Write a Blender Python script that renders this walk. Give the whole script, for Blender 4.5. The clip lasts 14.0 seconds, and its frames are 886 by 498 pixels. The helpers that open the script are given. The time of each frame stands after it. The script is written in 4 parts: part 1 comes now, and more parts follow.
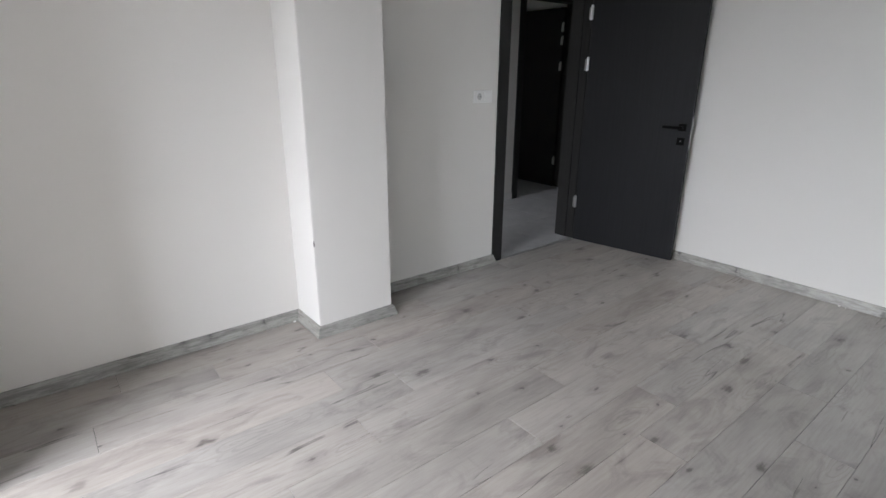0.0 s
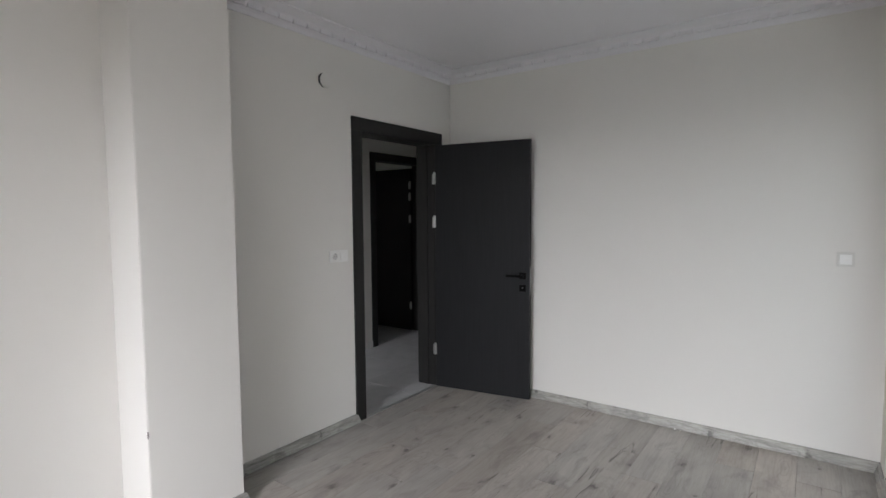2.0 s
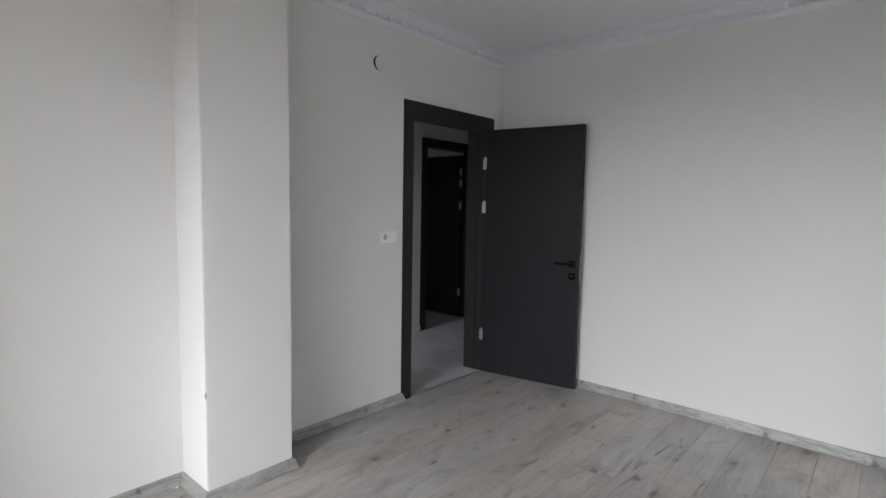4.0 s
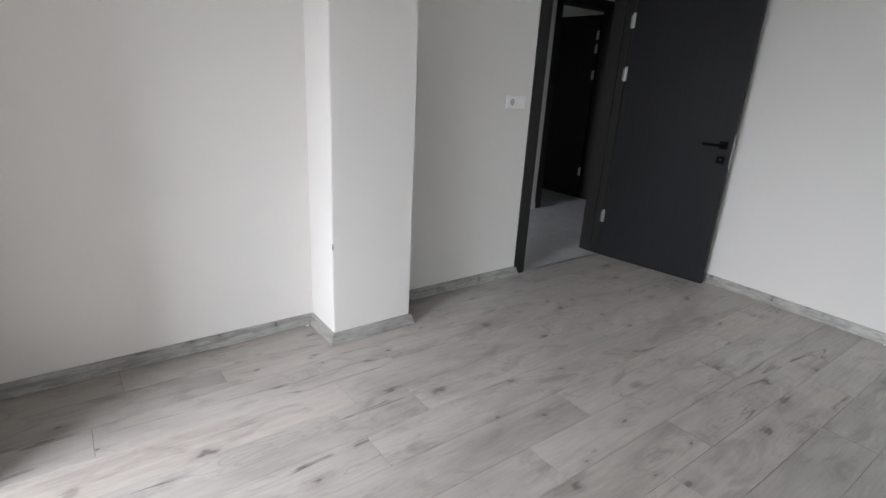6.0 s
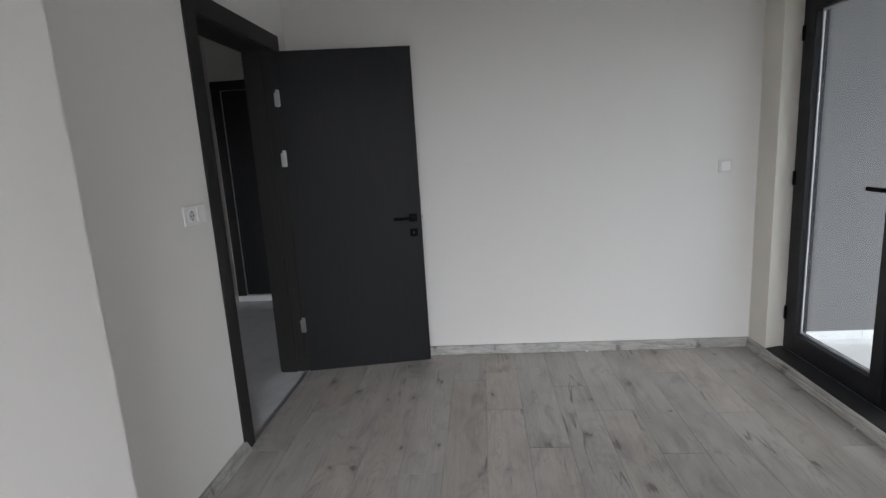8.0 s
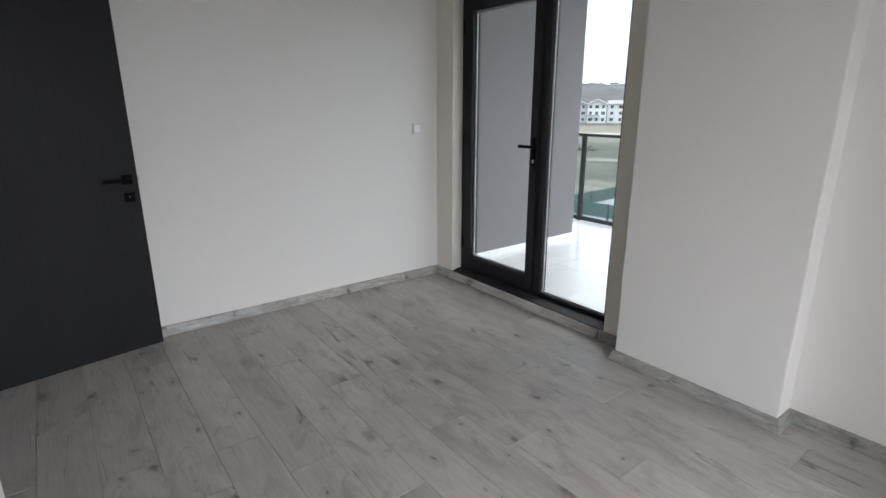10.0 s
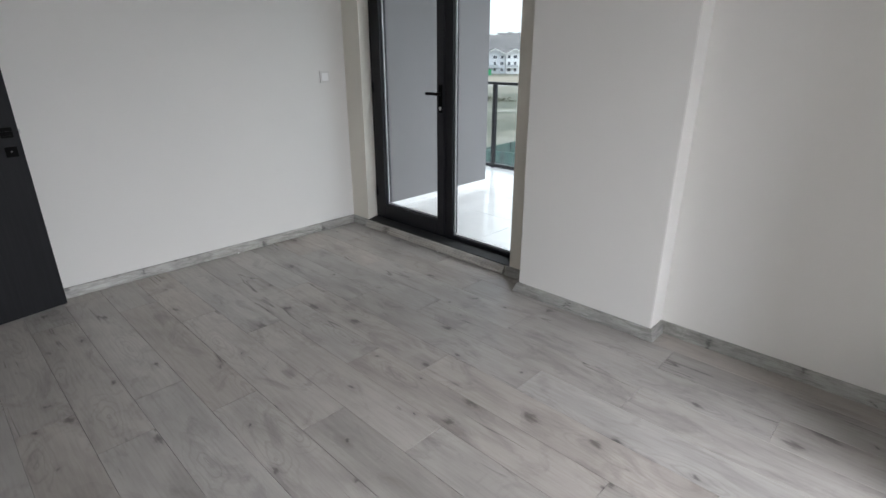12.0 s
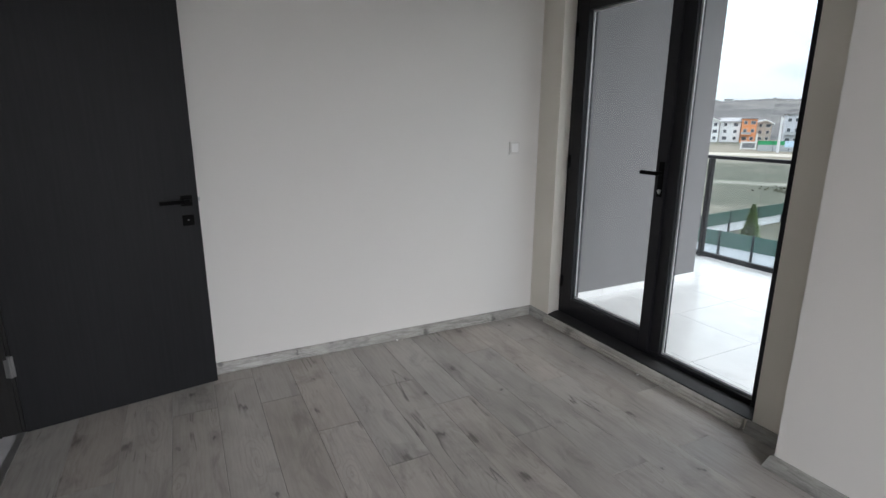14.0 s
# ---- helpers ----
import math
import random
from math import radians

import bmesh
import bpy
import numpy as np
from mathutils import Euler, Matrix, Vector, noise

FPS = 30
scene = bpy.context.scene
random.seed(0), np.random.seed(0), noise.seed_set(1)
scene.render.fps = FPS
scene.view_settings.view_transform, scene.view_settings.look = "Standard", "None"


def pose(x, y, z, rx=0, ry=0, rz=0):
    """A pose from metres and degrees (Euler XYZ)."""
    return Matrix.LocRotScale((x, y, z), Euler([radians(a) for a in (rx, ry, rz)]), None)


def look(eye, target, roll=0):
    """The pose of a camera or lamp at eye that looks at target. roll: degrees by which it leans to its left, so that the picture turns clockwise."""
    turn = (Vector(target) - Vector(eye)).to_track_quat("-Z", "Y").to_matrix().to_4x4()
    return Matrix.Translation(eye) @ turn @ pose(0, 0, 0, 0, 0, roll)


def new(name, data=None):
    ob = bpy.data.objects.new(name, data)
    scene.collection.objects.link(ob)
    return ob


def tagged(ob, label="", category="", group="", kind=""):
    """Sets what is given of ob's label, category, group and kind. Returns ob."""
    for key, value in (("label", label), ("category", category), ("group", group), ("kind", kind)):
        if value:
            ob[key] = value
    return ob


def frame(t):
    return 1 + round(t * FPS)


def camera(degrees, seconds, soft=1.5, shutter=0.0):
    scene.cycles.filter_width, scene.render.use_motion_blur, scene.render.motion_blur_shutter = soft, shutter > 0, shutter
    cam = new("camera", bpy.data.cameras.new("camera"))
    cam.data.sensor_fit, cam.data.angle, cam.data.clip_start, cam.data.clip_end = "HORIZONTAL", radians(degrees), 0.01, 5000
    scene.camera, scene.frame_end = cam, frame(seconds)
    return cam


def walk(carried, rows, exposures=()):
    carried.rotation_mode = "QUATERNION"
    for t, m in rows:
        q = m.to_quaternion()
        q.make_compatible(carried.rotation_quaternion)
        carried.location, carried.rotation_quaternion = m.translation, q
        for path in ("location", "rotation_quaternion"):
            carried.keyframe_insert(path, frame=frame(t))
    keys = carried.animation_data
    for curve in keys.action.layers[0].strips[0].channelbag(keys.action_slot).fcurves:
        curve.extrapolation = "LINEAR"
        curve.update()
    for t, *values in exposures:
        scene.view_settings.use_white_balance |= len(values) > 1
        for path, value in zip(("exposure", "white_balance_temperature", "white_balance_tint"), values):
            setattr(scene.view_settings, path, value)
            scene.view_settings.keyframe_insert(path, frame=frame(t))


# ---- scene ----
cam = camera(81.5, 14.0)
PATH = [
    (0, (0.28, 0.14, 1.389), (1.458, 1.619, 0.736), 0.3),
    (0.5, (0.321, 0.135, 1.433), (1.665, 1.451, 0.755), 0.8),
    (1, (0.364, 0.102, 1.455), (1.905, 1.225, 0.853), 0.7),
    (1.5, (0.32, 0.149, 1.464), (1.93, 1.266, 1.064), 0.1),
    (2, (0.291, 0.155, 1.518), (1.91, 1.321, 1.381), -0.4),
    (2.2, (0.282, 0.16, 1.537), (1.898, 1.338, 1.526), -0.6),
    (4.3, (0.293, 0.116, 1.444), (1.741, 1.468, 1.17), 1.0),
    (4.5, (0.301, 0.107, 1.432), (1.713, 1.473, 1.058), 1.2),
    (5, (0.304, 0.122, 1.422), (1.652, 1.457, 0.79), 1.6),
    (5.5, (0.265, 0.159, 1.444), (1.499, 1.59, 0.789), 2.8),
    (6, (0.323, 0.287, 1.38), (1.461, 1.8, 0.735), 3.2),
    (6.5, (0.417, 0.616, 1.389), (1.746, 2.037, 0.926), 1.6),
    (7, (0.424, 0.941, 1.379), (1.909, 2.216, 0.964), 2.4),
    (7.5, (0.493, 1.252, 1.419), (2.352, 1.848, 0.985), 1.2),
    (8, (0.613, 1.567, 1.435), (2.571, 1.73, 1.063), -3.5),
    (8.5, (0.678, 1.846, 1.429), (2.632, 1.658, 1.048), -2.1),
    (9, (0.677, 2.127, 1.414), (2.529, 1.476, 1.029), -0.6),
    (9.2, (0.719, 2.198, 1.418), (2.505, 1.388, 1.03), 0.4),
    (11.3, (0.439, 2.427, 1.394), (1.745, 1.08, 0.702), -1.3),
    (11.5, (0.436, 2.423, 1.388), (1.738, 1.083, 0.674), -0.8),
    (12, (0.464, 2.398, 1.396), (1.769, 1.057, 0.689), -0.0),
    (12.5, (0.542, 2.334, 1.421), (1.936, 1.04, 0.801), -0.8),
    (13, (0.64, 2.239, 1.412), (2.226, 1.136, 0.895), -0.3),
    (13.5, (0.83, 2.137, 1.389), (2.522, 1.204, 0.871), 0.5),
    (14, (1.127, 2.04, 1.411), (2.859, 1.165, 0.927), 0.3),
]
walk(cam, [(t, look(eye, target, roll)) for t, eye, target, roll in PATH],
     [(0, 0.18, 6330, 11), (1.0, 0.20, 6400, 11), (1.5, 0.17, 6450, 11), (2.2, 0.17, 6550, 11), (4.5, 0.18, 6300, 11), (6.0, 0.17, 6350, 11), (7, 0.03, 6350, 11), (9, -0.06, 6400, 11), (11.5, -0.03, 6320, 10), (12.5, -0.06, 6380, 10), (13.0, -0.08, 6400, 11), (14, -0.16, 6450, 11)])

SKY_LOW, DAY, BULB_POWER = 12.0, 1440.0, 12.0

# ---- world, sun, large lights ----
world = bpy.data.worlds.new("overcast_sky")
scene.world = world
world.use_nodes = True
wn, wl = world.node_tree.nodes, world.node_tree.links
wn.clear()
w_out, w_bg, w_sky = wn.new("ShaderNodeOutputWorld"), wn.new("ShaderNodeBackground"), wn.new("ShaderNodeTexSky")
w_sky.sky_type, w_sky.sun_disc = "NISHITA", False
w_sky.sun_elevation, w_sky.sun_rotation = radians(38), radians(202)
w_sky.dust_density, w_sky.air_density = 3.0, 1.2
w_tc, w_map, w_noise, w_ramp, w_mix = (wn.new(n) for n in ("ShaderNodeTexCoord", "ShaderNodeMapping", "ShaderNodeTexNoise", "ShaderNodeValToRGB", "ShaderNodeMix"))
w_map.inputs["Scale"].default_value = (1.6, 1.6, 5.0)
w_noise.inputs["Scale"].default_value, w_noise.inputs["Detail"].default_value = 2.2, 6.0
w_ramp.color_ramp.elements[0].position, w_ramp.color_ramp.elements[0].color = 0.36, (SKY_LOW * 0.80, SKY_LOW * 0.89, SKY_LOW * 1.0, 1)
w_ramp.color_ramp.elements[1].position, w_ramp.color_ramp.elements[1].color = 0.60, (SKY_LOW * 1.15, SKY_LOW * 1.2, SKY_LOW * 1.24, 1)
w_mix.data_type = "RGBA"
w_mix.inputs["Factor"].default_value = 0.86
wl.new(w_tc.outputs["Generated"], w_map.inputs["Vector"])
wl.new(w_map.outputs["Vector"], w_noise.inputs["Vector"])
wl.new(w_noise.outputs["Fac"], w_ramp.inputs["Fac"])
wl.new(w_sky.outputs["Color"], w_mix.inputs["A"])
wl.new(w_ramp.outputs["Color"], w_mix.inputs["B"])
# an overcast sky is brighter overhead than at the horizon
w_sep, w_up, w_gain, w_lit = (wn.new(n) for n in ("ShaderNodeSeparateXYZ", "ShaderNodeClamp", "ShaderNodeMath", "ShaderNodeVectorMath"))
w_gain.operation, w_lit.operation = "MULTIPLY_ADD", "SCALE"
w_gain.inputs[1].default_value, w_gain.inputs[2].default_value = 2.0, 0.85
wl.new(w_tc.outputs["Generated"], w_sep.inputs[0])
wl.new(w_sep.outputs["Z"], w_up.inputs["Value"])
wl.new(w_up.outputs[0], w_gain.inputs[0])
wl.new(w_mix.outputs["Result"], w_lit.inputs[0])
wl.new(w_gain.outputs[0], w_lit.inputs["Scale"])
wl.new(w_lit.outputs[0], w_bg.inputs["Color"])
w_bg.inputs["Strength"].default_value = 0.12
wl.new(w_bg.outputs["Background"], w_out.inputs["Surface"])

sun = new("sun", bpy.data.lights.new("sun", "SUN"))
sun.data.energy, sun.data.angle, sun.data.color = 1.5, radians(45), (1.0, 0.97, 0.93)
sun.matrix_world = look((0, 0, 18.6), (9, 22, 0))

# daylight before the window behind the walker
day = new("daylight_window", bpy.data.lights.new("daylight_window", "AREA"))
day.data.shape, day.data.size, day.data.size_y = "RECTANGLE", 5.0, 2.0
day.data.energy, day.data.color = DAY, (0.92, 0.935, 1.0)
day.matrix_world = look((-4.0, 1.1, 3.05), (1.0, 1.2, 2.85))


# ---- materials ----
class Mat:
    """A small wrapper round a node material."""

    def __init__(self, name, rough=0.5, metal=0.0, color=(0.8, 0.8, 0.8)):
        self.m = bpy.data.materials.new(name)
        self.m.use_nodes = True
        self.t = self.m.node_tree
        self.b = self.t.nodes["Principled BSDF"]
        self.set(self.b, "Roughness", rough)
        self.set(self.b, "Metallic", metal)
        self.set(self.b, "Base Color", color)

    def set(self, node, key, v):
        if isinstance(v, bpy.types.NodeSocket):
            self.t.links.new(v, node.inputs[key])
        elif isinstance(v, tuple) and len(v) == 3 and node.inputs[key].type == "RGBA":
            node.inputs[key].default_value = (*v, 1)
        else:
            node.inputs[key].default_value = v

    def n(self, kind, out=0, opts=None, **ins):
        node = self.t.nodes.new("ShaderNode" + kind)
        for k, v in (opts or {}).items():
            setattr(node, k, v)
        for k, v in ins.items():
            key = k.replace("_", " ")
            self.set(node, int(k[1:]) if k[0] == "i" and k[1:].isdigit() else key, v)
        return node.outputs[out]

    def coord(self, which="Object", scale=(1, 1, 1), shift=None):
        c = self.n("TexCoord", which)
        if shift is not None:
            c = self.n("VectorMath", opts={"operation": "ADD"}, i0=c, i1=shift)
        return self.n("Mapping", Vector=c, Scale=scale)

    def noise(self, vec, scale, detail=4.0, rough=0.55, dist=0.0):
        return self.n("TexNoise", "Fac", Vector=vec, Scale=scale, Detail=detail, Roughness=rough, Distortion=dist)

    def ramp(self, fac, *stops):
        node = self.t.nodes.new("ShaderNodeValToRGB")
        self.set(node, "Fac", fac)
        e = node.color_ramp.elements
        while len(e) < len(stops):
            e.new(0.5)
        for el, (p, c) in zip(e, stops):
            el.position = p
            el.color = (c, c, c, 1) if isinstance(c, (int, float)) else (*c, 1)
        return node.outputs["Color"]

    def mix(self, fac, a, b, mode="MIX"):
        node = self.t.nodes.new("ShaderNodeMix")
        node.data_type, node.blend_type = "RGBA", mode
        self.set(node, "Factor", fac)
        for key, v in (("A", a), ("B", b)):
            s = [q for q in node.inputs if q.name == key and q.type == "RGBA"][0]
            if isinstance(v, bpy.types.NodeSocket):
                self.t.links.new(v, s)
            else:
                s.default_value = (*v, 1)
        return [q for q in node.outputs if q.type == "RGBA"][0]

    def math(self, op, a, b=0.0):
        return self.n("Math", opts={"operation": op}, i0=a, i1=b)

    def bump(self, height, strength=0.2, distance=0.002):
        self.set(self.b, "Normal", self.n("Bump", Height=height, Strength=strength, Distance=distance))


def paint_material(name, base, spread=0.03):
    a = Mat(name, 0.62)
    v = a.coord("Object")
    big = a.noise(v, 0.9, 3)
    lo = tuple(c * (1 - spread) for c in base)
    a.set(a.b, "Base Color", a.ramp(big, (0.3, lo), (0.7, base)))
    roller = a.noise(v, 260, 3)
    trowel = a.noise(v, 4.5, 3, 0.6)
    h = a.math("ADD", a.math("MULTIPLY", roller, 0.25), trowel)
    a.bump(h, 0.16, 0.004)
    a.set(a.b, "Roughness", a.ramp(big, (0.3, 0.55), (0.7, 0.68)))
    return a.m


def laminate_material(name, light, dark, along=0, contrast=1.0, zoom=1.0):
    """Printed grey oak: soft clouds, cathedral arches, knots with halos and long cracks; each plank takes its own part of the print."""
    a = Mat(name, 0.42)
    rnd = a.n("ObjectInfo", "Random")
    off = a.n("CombineXYZ", X=a.math("MULTIPLY", rnd, 37.0), Y=a.math("MULTIPLY", rnd, 91.0), Z=a.math("MULTIPLY", rnd, 13.0))
    s = lambda u, w: (u, w, w) if along == 0 else (w, u, w)
    v = a.coord("Object", (zoom, zoom, zoom), off)
    at = lambda u, w: a.n("Mapping", Vector=v, Scale=s(u, w))
    fine = a.noise(at(4.0, 60), 1.6, 6, 0.65)
    streak = a.noise(at(1.0, 9), 1.5, 6, 0.62, 0.6)
    cloud = a.noise(at(1.5, 3.2), 1.4, 4, 0.55, 0.5)
    warp = a.n("TexNoise", "Color", Vector=at(1.6, 3.0), Scale=1.6, Detail=4.0)
    # cathedral grain: narrow loops round a few far-apart hearts
    heart = a.t.nodes.new("ShaderNodeTexVoronoi")
    heart.voronoi_dimensions = "2D"
    a.set(heart, "Vector", a.n("VectorMath", opts={"operation": "MULTIPLY_ADD"}, i0=warp, i1=(0.75, 0.75, 0.0), i2=at(1.2, 6.0)))
    heart.inputs["Scale"].default_value = 1.0
    far = heart.outputs["Distance"]
    loops = a.math("SINE", a.math("MULTIPLY", far, 64.0))
    chosen = a.ramp(a.n("SeparateColor", "Blue", Color=heart.outputs["Color"]), (0.50, 0.0), (0.55, 1.0))
    arches = a.math("MULTIPLY", a.ramp(loops, (0.35, 0.0), (0.95, 1.0)), a.math("MULTIPLY", chosen, a.ramp(far, (0.05, 1.0), (0.52, 0.0))))
    # knots: a ragged dark heart in a wider soft halo
    curl = a.n("TexNoise", "Color", Vector=at(14, 22), Scale=1.0, Detail=5.0)
    kv = a.n("VectorMath", opts={"operation": "MULTIPLY_ADD"}, i0=curl, i1=(0.32, 0.32, 0.0), i2=at(3.2, 5.2))
    vor = a.t.nodes.new("ShaderNodeTexVoronoi")
    vor.voronoi_dimensions = "2D"
    a.set(vor, "Vector", kv)
    vor.inputs["Scale"].default_value = 1.0
    cell = a.n("SeparateColor", "Red", Color=vor.outputs["Color"])
    size = a.n("SeparateColor", "Green", Color=vor.outputs["Color"])
    pick = a.ramp(cell, (0.60, 0.0), (0.63, 1.0))
    reach = a.math("DIVIDE", vor.outputs["Distance"], a.math("ADD", a.math("MULTIPLY", a.math("POWER", size, 2.0), 1.1), 0.30))
    ragged = a.math("ADD", reach, a.math("MULTIPLY", a.math("SUBTRACT", fine, 0.5), 0.22))
    knot = a.math("MULTIPLY", a.ramp(ragged, (0.03, 1.0), (0.07, 0.75), (0.11, 0.22), (0.16, 0.0)), pick)
    halo = a.math("MULTIPLY", a.ramp(a.math("ADD", reach, a.math("MULTIPLY", a.math("SUBTRACT", streak, 0.5), 0.9)), (0.06, 1.0), (0.46, 0.0)), pick)
    smudge = a.ramp(a.noise(at(1.9, 4.2), 1.5, 7, 0.64, 1.0), (0.53, 0.0), (0.70, 1.0))
    # cracks: thin broken lines along the grain
    crack_line = a.noise(at(0.36, 4.4), 1.5, 3, 0.5, 0.15)
    crack = a.math("MULTIPLY", a.ramp(crack_line, (0.484, 0.0), (0.497, 0.6), (0.500, 1.0), (0.506, 0.0)),
                   a.ramp(a.noise(at(2.0, 3.6), 1.2, 3), (0.56, 0.0), (0.61, 1.0)))
    mid = tuple((p * 0.74 + q * 0.26) for p, q in zip(light, dark))
    col = a.mix(a.ramp(cloud, (0.34, 1.0), (0.60, 0.0)), light, mid)
    col = a.mix(a.math("MULTIPLY", a.ramp(streak, (0.30, 1.0), (0.50, 0.0)), 0.20 * contrast), col, dark)
    col = a.mix(a.math("MULTIPLY", a.ramp(fine, (0.28, 1.0), (0.56, 0.0)), 0.19 * contrast), col, dark)
    col = a.mix(a.math("MULTIPLY", arches, 0.22), col, dark)
    col = a.mix(a.math("MULTIPLY", smudge, 0.48), col, tuple(c * 1.2 for c in dark))
    col = a.mix(a.math("MULTIPLY", halo, 0.26), col, dark)
    col = a.mix(a.math("MULTIPLY", knot, 0.68), col, tuple(c * 0.55 for c in dark))
    col = a.mix(a.math("MULTIPLY", crack, 0.80), col, tuple(c * 0.5 for c in dark))
    # planks differ in tone and lean towards green or rose
    other = a.math("FRACT", a.math("MULTIPLY", rnd, 7.31))
    col = a.mix(0.5, col, a.ramp(other, (0.0, (0.493, 0.50, 0.492)), (1.0, (0.515, 0.495, 0.495))), "SOFT_LIGHT")
    tint = a.n("HueSaturation", Color=col, Value=a.math("ADD", a.math("MULTIPLY", rnd, 0.17), 0.915), Saturation=a.math("ADD", a.math("MULTIPLY", other, 0.4), 0.8))
    a.set(a.b, "Base Color", tint)
    a.set(a.b, "Roughness", a.ramp(fine, (0.3, 0.50), (0.7, 0.38)))
    a.bump(a.math("SUBTRACT", fine, a.math("MULTIPLY", knot, 0.6)), 0.12, 0.001)
    return a.m


def door_material(name, base, rough=0.42):
    a = Mat(name, rough)
    a.set(a.b, "Specular IOR Level", 0.18)
    v = a.coord("Object")
    grain = a.noise(a.n("Mapping", Vector=v, Scale=(60, 60, 2.0)), 1.4, 5, 0.6)
    soft = a.noise(v, 2.0, 3)
    c = a.ramp(grain, (0.3, tuple(q * 0.88 for q in base)), (0.7, tuple(q * 1.12 for q in base)))
    a.set(a.b, "Base Color", c)
    a.set(a.b, "Roughness", a.ramp(soft, (0.3, rough - 0.05), (0.7, rough + 0.07)))
    a.bump(grain, 0.10, 0.0006)
    return a.m


def plain_material(name, base, rough=0.5, metal=0.0, scale=30.0, spread=0.12, bump=0.08, dist=0.001):
    a = Mat(name, rough, metal)
    v = a.coord("Object")
    n1 = a.noise(v, scale, 4)
    n2 = a.noise(v, scale * 0.08, 3)
    f = a.math("ADD", a.math("MULTIPLY", n1, 0.5), a.math("MULTIPLY", n2, 0.5))
    a.set(a.b, "Base Color", a.ramp(f, (0.34, tuple(q * (1 - spread) for q in base)), (0.66, tuple(min(1, q * (1 + spread * 0.6)) for q in base))))
    if bump:
        a.bump(n1, bump, dist)
    return a.m


def glass_material(name, tint=(0.96, 0.98, 0.98)):
    m = bpy.data.materials.new(name)
    m.use_nodes = True
    t = m.node_tree
    t.nodes.clear()
    out, mixer, clear, gloss, facing, power, gain = (t.nodes.new("ShaderNode" + k) for k in ("OutputMaterial", "MixShader", "BsdfTransparent", "BsdfGlossy", "LayerWeight", "Math", "Math"))
    clear.inputs["Color"].default_value = (*tint, 1)
    gloss.inputs["Roughness"].default_value = 0.02
    power.operation, gain.operation = "POWER", "MULTIPLY_ADD"
    facing.inputs["Blend"].default_value = 0.5
    power.inputs[1].default_value = 4.0
    gain.inputs[1].default_value, gain.inputs[2].default_value = 0.7, 0.025
    t.links.new(facing.outputs["Facing"], power.inputs[0])
    t.links.new(power.outputs[0], gain.inputs[0])
    t.links.new(gain.outputs[0], mixer.inputs[0])
    t.links.new(clear.outputs[0], mixer.inputs[1])
    t.links.new(gloss.outputs[0], mixer.inputs[2])
    t.links.new(mixer.outputs[0], out.inputs["Surface"])
    return m


def tile_material(name, base, rough):
    a = Mat(name, rough)
    rnd = a.n("ObjectInfo", "Random")
    v = a.coord("Object", (1, 1, 1), a.n("CombineXYZ", X=a.math("MULTIPLY", rnd, 51.0), Y=a.math("MULTIPLY", rnd, 23.0)))
    vein = a.noise(v, 3.2, 6, 0.6, 1.4)
    a.set(a.b, "Base Color", a.ramp(vein, (0.32, tuple(q * 0.88 for q in base)), (0.62, base)))
    a.set(a.b, "Roughness", a.ramp(a.noise(v, 9, 3), (0.3, rough), (0.7, rough + 0.1)))
    return a.m


def ground_material():
    a = Mat("field_ground", 0.95)
    v = a.coord("Object")
    patch = a.noise(a.n("Mapping", Vector=v, Scale=(1.0, 1.0, 1.0)), 0.07, 7, 0.65, 0.8)
    tuft = a.noise(v, 0.55, 7, 0.75)
    c = a.ramp(patch, (0.36, (0.125, 0.108, 0.082)), (0.46, (0.062, 0.066, 0.044)), (0.55, (0.085, 0.08, 0.058)), (0.64, (0.17, 0.152, 0.118)))
    c = a.mix(a.ramp(tuft, (0.40, 0.85), (0.56, 0.0)), c, (0.05, 0.052, 0.034))
    a.set(a.b, "Base Color", c)
    a.bump(tuft, 0.5, 0.15)
    return a.m


def hill_material():
    a = Mat("wooded_hill", 1.0)
    v = a.coord("Object")
    woods = a.noise(v, 0.11, 6, 0.7)
    patch = a.noise(v, 0.012, 4, 0.55)
    c = a.ramp(woods, (0.40, (0.028, 0.030, 0.031)), (0.58, (0.105, 0.10, 0.10)))
    c = a.mix(a.ramp(patch, (0.5, 0.0), (0.62, 0.6)), c, (0.15, 0.142, 0.132))
    a.set(a.b, "Base Color", c)
    return a.m


WALL = paint_material("warm_white_wall_paint", (0.765, 0.748, 0.715))
CEIL = paint_material("white_ceiling_paint", (0.765, 0.755, 0.78))
FLOOR = laminate_material("grey_oak_laminate", (0.402, 0.377, 0.346), (0.112, 0.100, 0.092))
BASE_X = laminate_material("grey_oak_skirting_x", (0.40, 0.395, 0.367), (0.09, 0.088, 0.082), 0, 2.8, 2.4)
BASE_Y = laminate_material("grey_oak_skirting_y", (0.40, 0.395, 0.367), (0.09, 0.088, 0.082), 1, 2.8, 2.4)
UNDER = plain_material("screed", (0.10, 0.10, 0.10), 0.9)
DOOR = door_material("anthracite_door_foil", (0.0165, 0.017, 0.0185), 0.5)
CASING = door_material("dark_grey_casing_foil", (0.025, 0.0245, 0.024), 0.5)
PVC = plain_material("anthracite_window_profile", (0.012, 0.012, 0.015), 0.42, 0.0, 90, 0.15, 0.04)
PVC.node_tree.nodes["Principled BSDF"].inputs["Specular IOR Level"].default_value = 0.25
GASKET = plain_material("grey_glazing_spacer", (0.62, 0.63, 0.64), 0.35, 0.3, 60, 0.1, 0)
